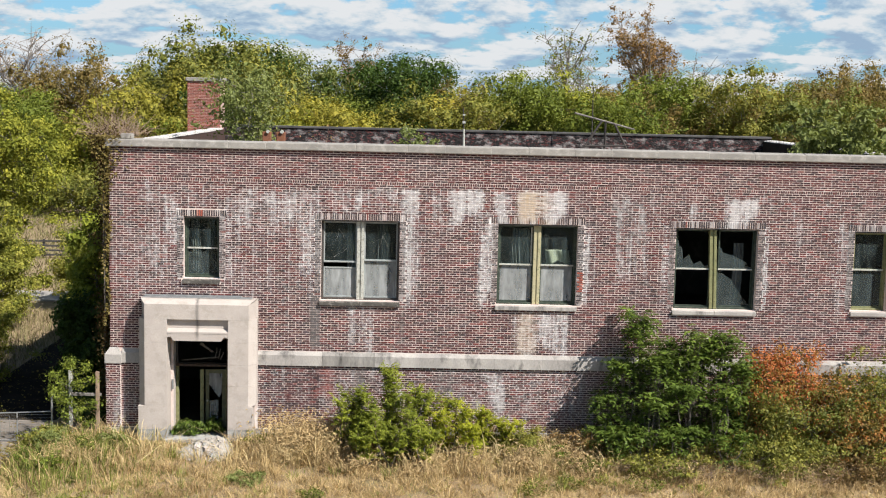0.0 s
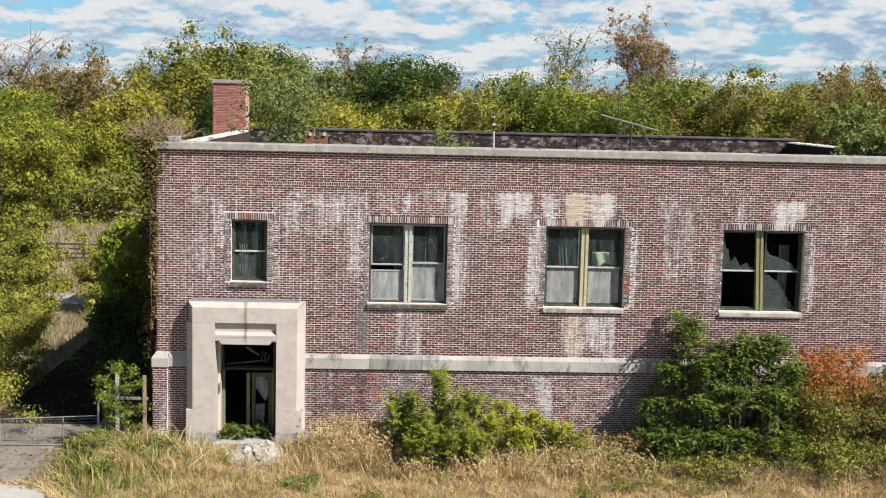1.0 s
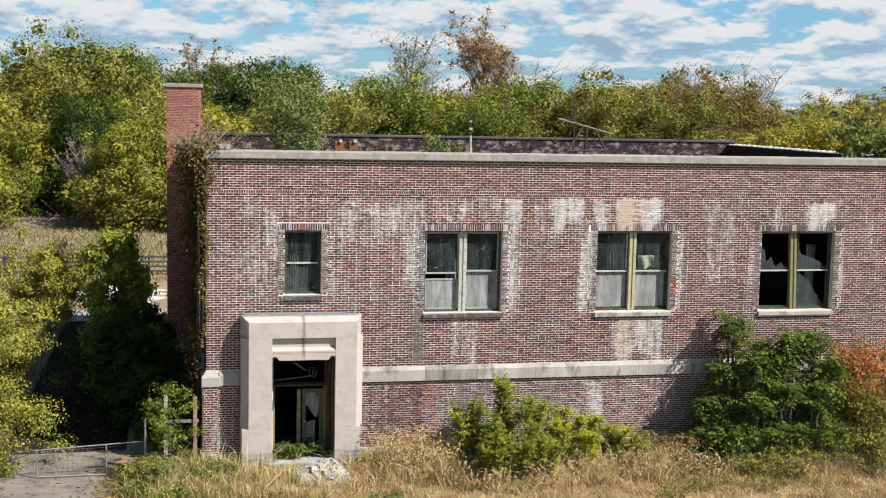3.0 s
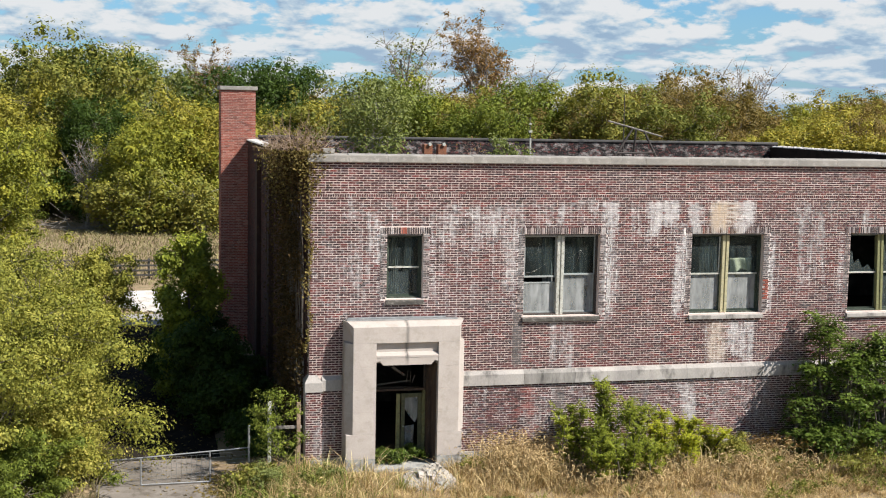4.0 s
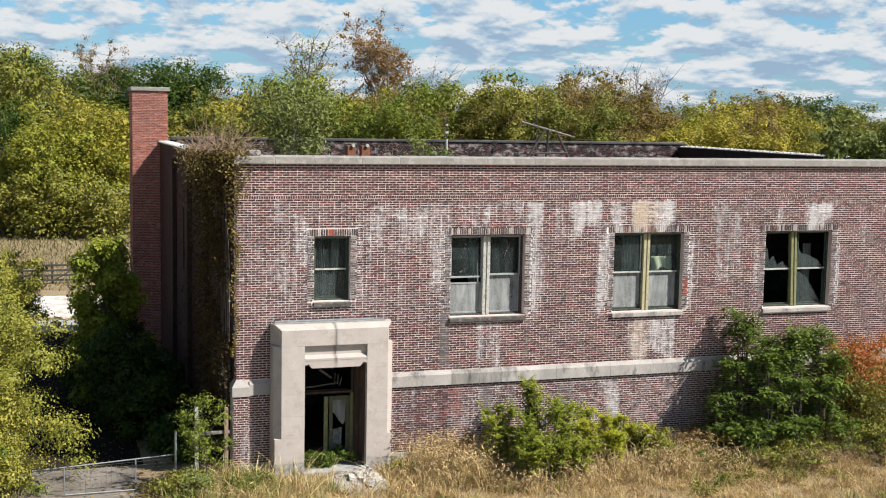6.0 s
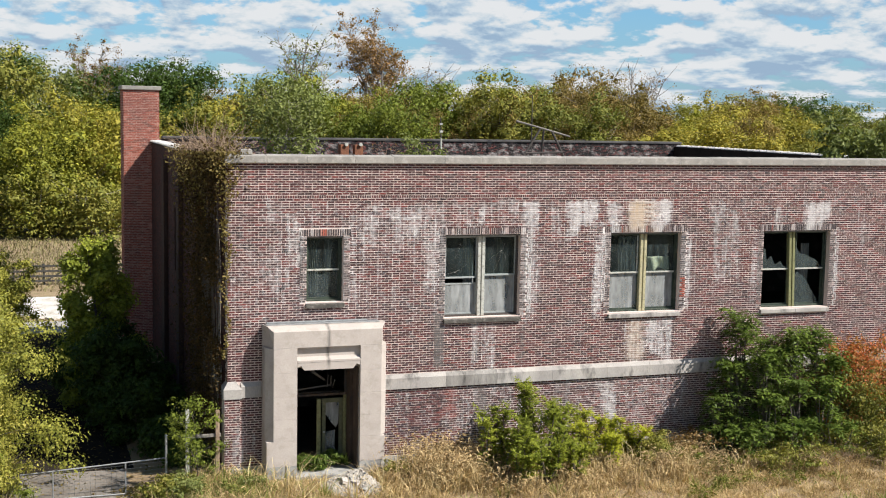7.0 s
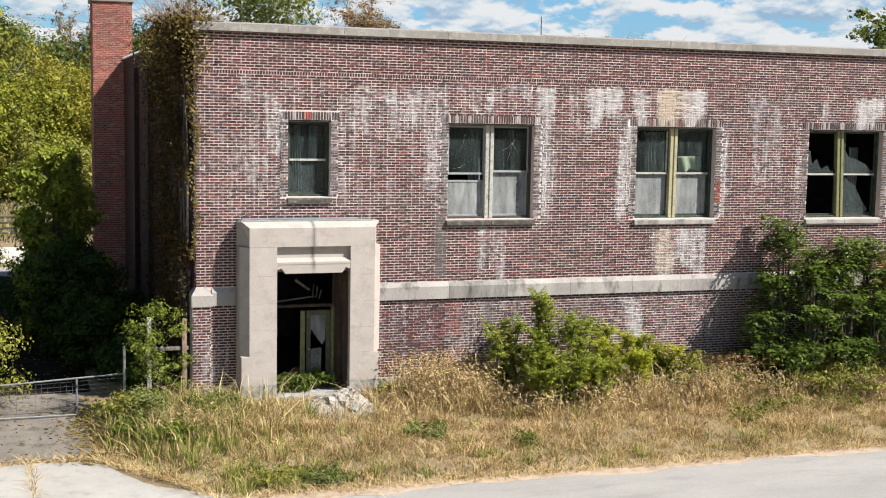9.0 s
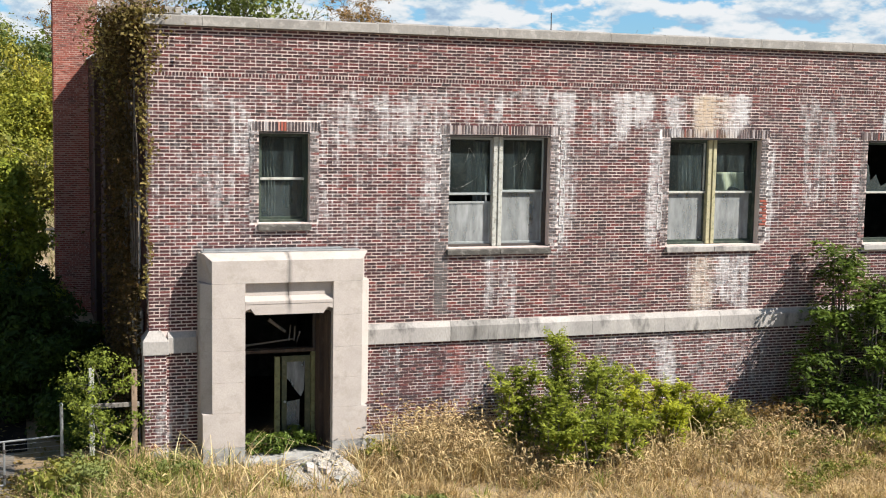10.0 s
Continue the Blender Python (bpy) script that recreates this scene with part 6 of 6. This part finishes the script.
# ---- vines on the corner ----
vr = np.random.default_rng(91)
vine = thing("wall_vine", X0 - 0.1, 0.3, 0.0, "brown and orange dead vine hanging over the wall's corner", "vine")
runs = []
for k in range(26):
    y, top = vr.uniform(-0.3, 3.6), vr.uniform(7.5, 9.9)
    pts = [(-0.08 - 0.1 * vr.random(), y + vr.normal(0, 0.08), z) for z in np.linspace(vr.uniform(0.2, 5), top, 6)]
    runs.append((pts, 0.018, 0.008))
part("climbing_stem", tubes(*runs, sides=4), BARK, vine)["kind"] = "stuff"
runs = []
for k in range(420):
    a = np.array([vr.normal(-0.05, 0.36), vr.uniform(-0.1, 3.0), 9.75])
    o = a + np.array([vr.normal(-0.05, 0.42), vr.normal(0, 0.45), abs(vr.normal(0.1, 0.42))])
    runs.append(([tuple(a), tuple((a + o) / 2 + vr.normal(0, 0.08, 3)), tuple(o)], 0.009, 0.004))
part("twig_tangle", tubes(*runs, sides=4), TWIG, vine)["kind"] = "stuff"
n = 30000
u = vr.random(n)
yv = np.abs(vr.normal(0, 3.6, n)) - 0.15
P = np.stack([-0.05 - (0.10 + 0.26 * np.exp(-((yv - 2.2) / 2.6) ** 2) * np.interp(u, [0, 0.12, 1], [1.5, 0.9, 0.6])) * np.abs(vr.normal(0, 1, n)), yv, 9.8 - 9.2 * u ** 1.1], -1)
P = P[np.sin(P[:, 1] * 3.1 + P[:, 2] * 0.7) + np.sin(P[:, 2] * 2.3 - P[:, 1]) > vr.uniform(-1.0, 1.6, n)]
q = 900
zc = 9.75 - 6.2 * vr.random(q) ** 1.9
corner = np.stack([0.04 + 0.08 * np.sin(zc * 3.1) + vr.normal(0, 0.09, q) * np.interp(zc, [4, 8, 9.7], [0.45, 1.1, 3.6]), -0.36 - 0.07 * np.abs(vr.normal(0, 1, q)), zc], -1)
topc = np.stack([vr.normal(0.0, 0.36, 1500), vr.uniform(-0.5, 2.2, 1500), 9.55 + 0.30 * vr.normal(0, 1, 1500)], -1)
drape = np.stack([-0.12 - 0.28 * np.abs(vr.normal(0, 1, 2600)), vr.uniform(0.2, 9.5, 2600) ** 0.9, 9.75 - 0.9 * np.abs(vr.normal(0, 1, 2600))], -1)
corner = np.concatenate([corner, topc[:700], drape[:1500]])
q = len(corner)
P = np.concatenate([P, topc[700:], drape[1500:]])
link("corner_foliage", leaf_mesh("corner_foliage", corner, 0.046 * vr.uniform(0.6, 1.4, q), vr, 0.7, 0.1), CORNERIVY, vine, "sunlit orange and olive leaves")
# The rest of the vine takes the shade-darkened leaf colour.
link("foliage", leaf_mesh("foliage", P, 0.048 * vr.uniform(0.6, 1.4, len(P)), vr, 0.6, 0.1), SHADEIVY, vine)

ub = thing("utility_box", X0 - 0.02, 1.1, 2.6, "grey metal utility box with a bent conduit on the side wall", "utility box")
part("housing", boxes((-0.22, 0.0, -0.18, 0.18, 0.0, 0.55), bevel=0.02), GALV, ub)
part("conduit", tubes((((-0.1, 0.0, 0.55), (-0.12, 0.0, 0.9), (-0.05, 0.05, 1.3), (-0.04, 0.05, 3.2)), 0.025, 0.025)), GALV, ub)
part("conduit", tubes((((-0.1, 0.0, 0.0), (-0.08, 0.0, -2.6)), 0.025, 0.025)), GALV, ub)

# ---- gate, posts, rubble, rear fence ----
gate = thing("wire_gate", -5.2, -0.15, -0.40, "low galvanised gate with wire mesh across the driveway", "gate")
gate_frame = part("gate_frame", tubes((((0, 0, 0.05), (0, 0, 0.88)), 0.024, 0.024), (((2.05, 0, 0.03), (2.05, 0, 0.98)), 0.024, 0.024), (((-0.9, 0, 0.84), (3.2, 0, 1.05)), 0.022, 0.022), (((0, 0, 0.05), (2.05, 0, 0.05)), 0.022, 0.022)), GALV, gate)
wires = [(((-0.9, 0, z), (3.2, 0, z + 0.15)), 0.004, 0.004) for z in np.arange(0.14, 0.84, 0.11)] + [(((x, 0, 0.05), (x, 0, 0.86)), 0.004, 0.004) for x in np.arange(0.15, 2.0, 0.15)]
part("wire_mesh", tubes(*wires, sides=3), GALV, gate_frame, "thin wire mesh")
for z in (0.2, 0.75):
    part("hinge", tubes((((2.05, -0.03, z), (2.05, -0.03, z + 0.08)), 0.03, 0.03), sides=8), DARKSTEEL, gate_frame, "dark steel hinge")
for x, y, top, mat, w, lab in ((-1.98, -0.25, 1.32, GALV, 0.035, "grey steel gate post"), (-4.0 - 3.2, -0.1, 1.0, GALV, 0.035, "grey steel gate post")):
    p = thing("gate_post", x, y, float(ground_z(x, y)) - 0.1, lab, "post", "posts by the gate")
    shaft = part("shaft", tubes((((0, 0, 0), (0, 0, top + 0.4)), w, w), sides=8), mat, p)
    part("post_cap", tubes((((0, 0, top + 0.4), (0, 0, top + 0.45)), w * 1.3, w * 0.7), sides=8), mat, shaft)
p = thing("timber_post", -1.36, -0.25, -0.4, "pale square post with a grey cross rail", "post", "posts by the gate")
part("shaft", boxes((-0.055, 0.055, -0.055, 0.055, 0, 2.5), bevel=0.01), CREAM, p)
part("cross_rail", boxes((0.06, 1.0, -0.03, 0.03, 1.62, 1.72), bevel=0.008), GREYWOOD, p)
p = thing("rusty_post", -0.47, -0.3, -0.4, "rusty flat post beside the corner pier", "post", "posts by the gate")
part("shaft", boxes((-0.06, 0.06, -0.03, 0.03, 0, 2.45), bevel=0.006), TWIG, p)

rub = np.random.default_rng(101)
pile = thing("rubble_heap", 3.3, -1.55, float(ground_z(3.3, -1.55)), "pale gravelly heap of broken concrete before the doorway", "rubble")


def heap_z(u, v):
    """Height of the heap, steeper on its east side."""
    r = np.hypot(np.where(u > 0.3, (u - 0.3) / 0.7, (u - 0.3) / 1.25), v) + 0.10 * np.sin(3 * np.arctan2(v, u - 0.3) + 1)
    return 0.52 * np.clip(1 - r, -0.12, 1)


N = 46
U, V = np.meshgrid(np.linspace(-1, 1, N), np.linspace(-1, 1, N))
ids = np.arange(N * N).reshape(N, N)
link("mound", mesh_np("mound", np.stack([U, V, heap_z(U, V) + rub.normal(0, 0.014, U.shape) - 0.04], -1).reshape(-1, 3), np.stack([ids[:-1, :-1], ids[:-1, 1:], ids[1:, 1:], ids[1:, :-1]], -1).reshape(-1, 4)), GRAVEL, pile)
for k in range(70):
    s = rub.uniform(0.03, 0.085) if k > 4 else rub.uniform(0.16, 0.30)
    x, y = rub.normal(0.1, 0.36), rub.normal(-0.1, 0.36)
    bm = boxes((-s / 2, s / 2, -s * 0.35, s * 0.35, -0.03, min(0.05, s * 0.4)))
    for v in bm.verts:
        v.co += Vector(rub.normal(0, s * 0.06, 3))
    bmesh.ops.transform(bm, matrix=pose(x, y, float(heap_z(x, y)) - 0.035, 25 * (-y) + rub.uniform(-9, 9), 25 * (x - 0.3) + rub.uniform(-9, 9), rub.uniform(0, 360)), verts=bm.verts)
    part("chunk", bm, CONCRETE if k % 3 else STONE, pile)
fence = thing("rail_fence", -7.0, 44.5, -0.25, "grey timber rail fence in the rear field", "fence")
for k in range(14):
    part("post", boxes((k * 1.8 - 10 - 0.07, k * 1.8 - 10 + 0.07, -0.07, 0.07, -0.2, 1.35), bevel=0.015), DARKWOOD, fence)
for z in (0.22, 0.52, 0.84, 1.16):
    part("rail", boxes((-10.2, 13.6, -0.13, -0.09, z, z + 0.13), bevel=0.01), DARKWOOD, fence)
part("brace", prism([(2.6, 0.25), (2.75, 0.25), (4.35, 1.2), (4.2, 1.2)], -0.18, -0.14, "y"), DARKWOOD, fence, "slanting brace board")

# ---- chimney ----
chimney = thing("chimney", -0.56, 22.1, -0.32, "tall red brick chimney with a pale stone cap", "chimney")
part("core", boxes((-0.79, 0.79, -0.79, 0.79, -0.3, 12.1)), CHIMNEYMORTAR, chimney)
part("cap", boxes((-0.88, 0.88, -0.88, 0.88, 12.1, 12.28), bevel=0.02), COPING, chimney, "pale stone cap")
rows = courses(-0.8, 0.8, 0.0, 12.09, [], 0)
for turn in (0, -90):
    me = brick_mesh("brickwork", rows, 0.80, 0.03, 41 - turn)
    ob = link("brickwork", me, CHIMNEY, chimney)
    ob.matrix_basis = pose(0, 0, 0, 0, 0, turn)
    ob["kind"] = "stuff"

# ---- brickwork of the front and the west side ----
SOLDIERS = [(x0 - 0.24, x1 + 0.24, z1, z1 + 0.225) for x0, x1, z0, z1 in OPEN.values()]
SILLS = [(x0 - 0.04, x1 + 0.04, z0 - 0.18, z0) for x0, x1, z0, z1 in OPEN.values()]
JAMBCOLS = [(a, b, lo, hi) for x0, x1, lo, hi in OPEN.values() for a, b in ((x0 - 0.205, x0), (x1, x1 + 0.205))]
gaps = JAMBCOLS + holes + SOLDIERS + SILLS + [(0.93, 4.74, -1, 4.55), (-0.3, 0.2, -1, 2.3)]
low = courses(X0, W, 0.155, 2.31, gaps, 2)
mid_rows = courses(X0, W, 2.80, 8.355, gaps, 5)
high_rows = courses(X0, W, 8.46, 9.42, gaps, 3)
near = (low[:, 0] > 4.75) & (low[:, 1] < 6.95) & (np.abs(low[:, 1] - low[:, 0] - (LONG - HEADJOINT)) < 0.003)
rest = np.concatenate([low[~near], mid_rows, high_rows])


def corners(rows):
    """The x and z of the eight corners of each brick, in the order of its mesh."""
    return rows[:, [0, 1, 1, 0] * 2].ravel(), rows[:, [2, 2, 3, 3] * 2].ravel()


me = brick_mesh("brickwork", rest)
store_stain(me, *corners(rest))
link("brickwork", me, BRICK, wall_south)["kind"] = "stuff"
string = stacks(X0, W, 8.355, 8.46, COURSE)
me = brick_mesh("string_course", string, 0.002, 0.03, 12)
store_stain(me, *corners(string))
link("string_course", me, BRICK, wall_south)["kind"] = "stuff"
heads = np.concatenate([stacks(*s, COURSE) for s in SOLDIERS] + [courses(a, b, lo, hi, [], 0) for a, b, lo, hi in JAMBCOLS])
me = brick_mesh("rowlock_bricks", heads, 0.002, 0.03, 6)
store_stain(me, *corners(heads))
link("rowlock_bricks", me, SOLDIER, wall_south)["kind"] = "stuff"
pr = courses(-0.235, 0.24, 0.14, 2.3, [], 0)
me = brick_mesh("brickwork", pr, 0.139, 0.03, 7)
store_stain(me, *corners(pr))
link("brickwork", me, BRICK, pier)["kind"] = "stuff"
side = courses(0.0, DEEP - 0.01, 0.0, 9.28, SIDEHOLES, 0)
link("brickwork", turn_west(brick_mesh("brickwork", side, 0.0, 0.03, 8)), SHADEBRICK, wall_west)["kind"] = "stuff"
one = brick_mesh("brick", np.array([(-(LONG - HEADJOINT) / 2, (LONG - HEADJOINT) / 2, low[0, 2] - (low[0, 2] + low[0, 3]) / 2, low[0, 3] - (low[0, 2] + low[0, 3]) / 2)]), 0.0, 0.03, 9)
one.attributes.new("stain", "FLOAT_COLOR", "POINT").data.foreach_set("color", [0.27, 0.22, 0.0, 0.0] * 8)
for l, rt, lo, hi in low[near][:300]:
    ob = link("brick", one, BRICK, wall_south)
    ob.location = ((l + rt) / 2, random.gauss(0, 0.0025), (lo + hi) / 2)
if near.sum() > 300:
    raise ValueError("too many single bricks")

# raw red bricks in the head of the first window and down the broken jamb of the third
for x, z, w, hgt in [(2.74, 7.313, 0.05, 0.2), (2.81, 7.313, 0.05, 0.2), (2.88, 7.313, 0.05, 0.2)] + [(15.31 + 0.05 * (k % 2), 4.98 + k * COURSE, (0.19, 0.12)[k % 2], 0.05) for k in range(9)]:
    part("brick", boxes((x - w / 2, x + w / 2, -0.011, 0.02, z - hgt / 2, z + hgt / 2), bevel=0.003), CHIMNEY, wall_south, "bright red replacement brick")

# stepped seams of pale mortar where the jambs were toothed in
for xs, z0, z1 in ((21.40, 4.45, 6.75), (9.60, 4.6, 6.9), (12.26, 4.9, 6.6), (26.0, 4.6, 6.6)):
    steps, z, k = [], z0, 0
    while z < z1:
        x = xs + 0.10 * (k % 2)
        steps.append((x, x + 0.028, -0.009, 0.015, z, z + 3 * COURSE))
        steps.append((xs, xs + 0.128, -0.0095, 0.014, z + 3 * COURSE - 0.024, z + 3 * COURSE))
        z += 3 * COURSE
        k += 1
    part("mortar_seam", boxes(*steps), LIMEWASH, wall_south, "stepped pale mortar seam beside the window")

cr = random.Random(71)
for pts, mat, w, lab in (
        ([(0.35, 7.25), (1.15, 6.25), (1.45, 5.85), (1.55, 5.15)], TAR, 0.0045, "thin grey crack through the brickwork"),
        ([(2.13, 7.42), (2.08, 6.9), (2.12, 6.3), (2.05, 5.6)], TAR, 0.006, "grey open crack beside the window"),
        ([(4.9, 7.75), (5.35, 7.98), (5.6, 7.9)], TAR, 0.005, "thin grey crack through the brickwork")):
    path = []
    for (a, b), (c, e) in zip(pts, pts[1:]):
        n = max(2, int(math.hypot(c - a, e - b) / 0.1))
        path += [(a + (c - a) * k / n + cr.uniform(-0.03, 0.03), -0.005, b + (e - b) * k / n + cr.uniform(-0.015, 0.015)) for k in range(n)]
    part("crack", tubes((path, w, w * 0.6), sides=4), mat, wall_south, lab)
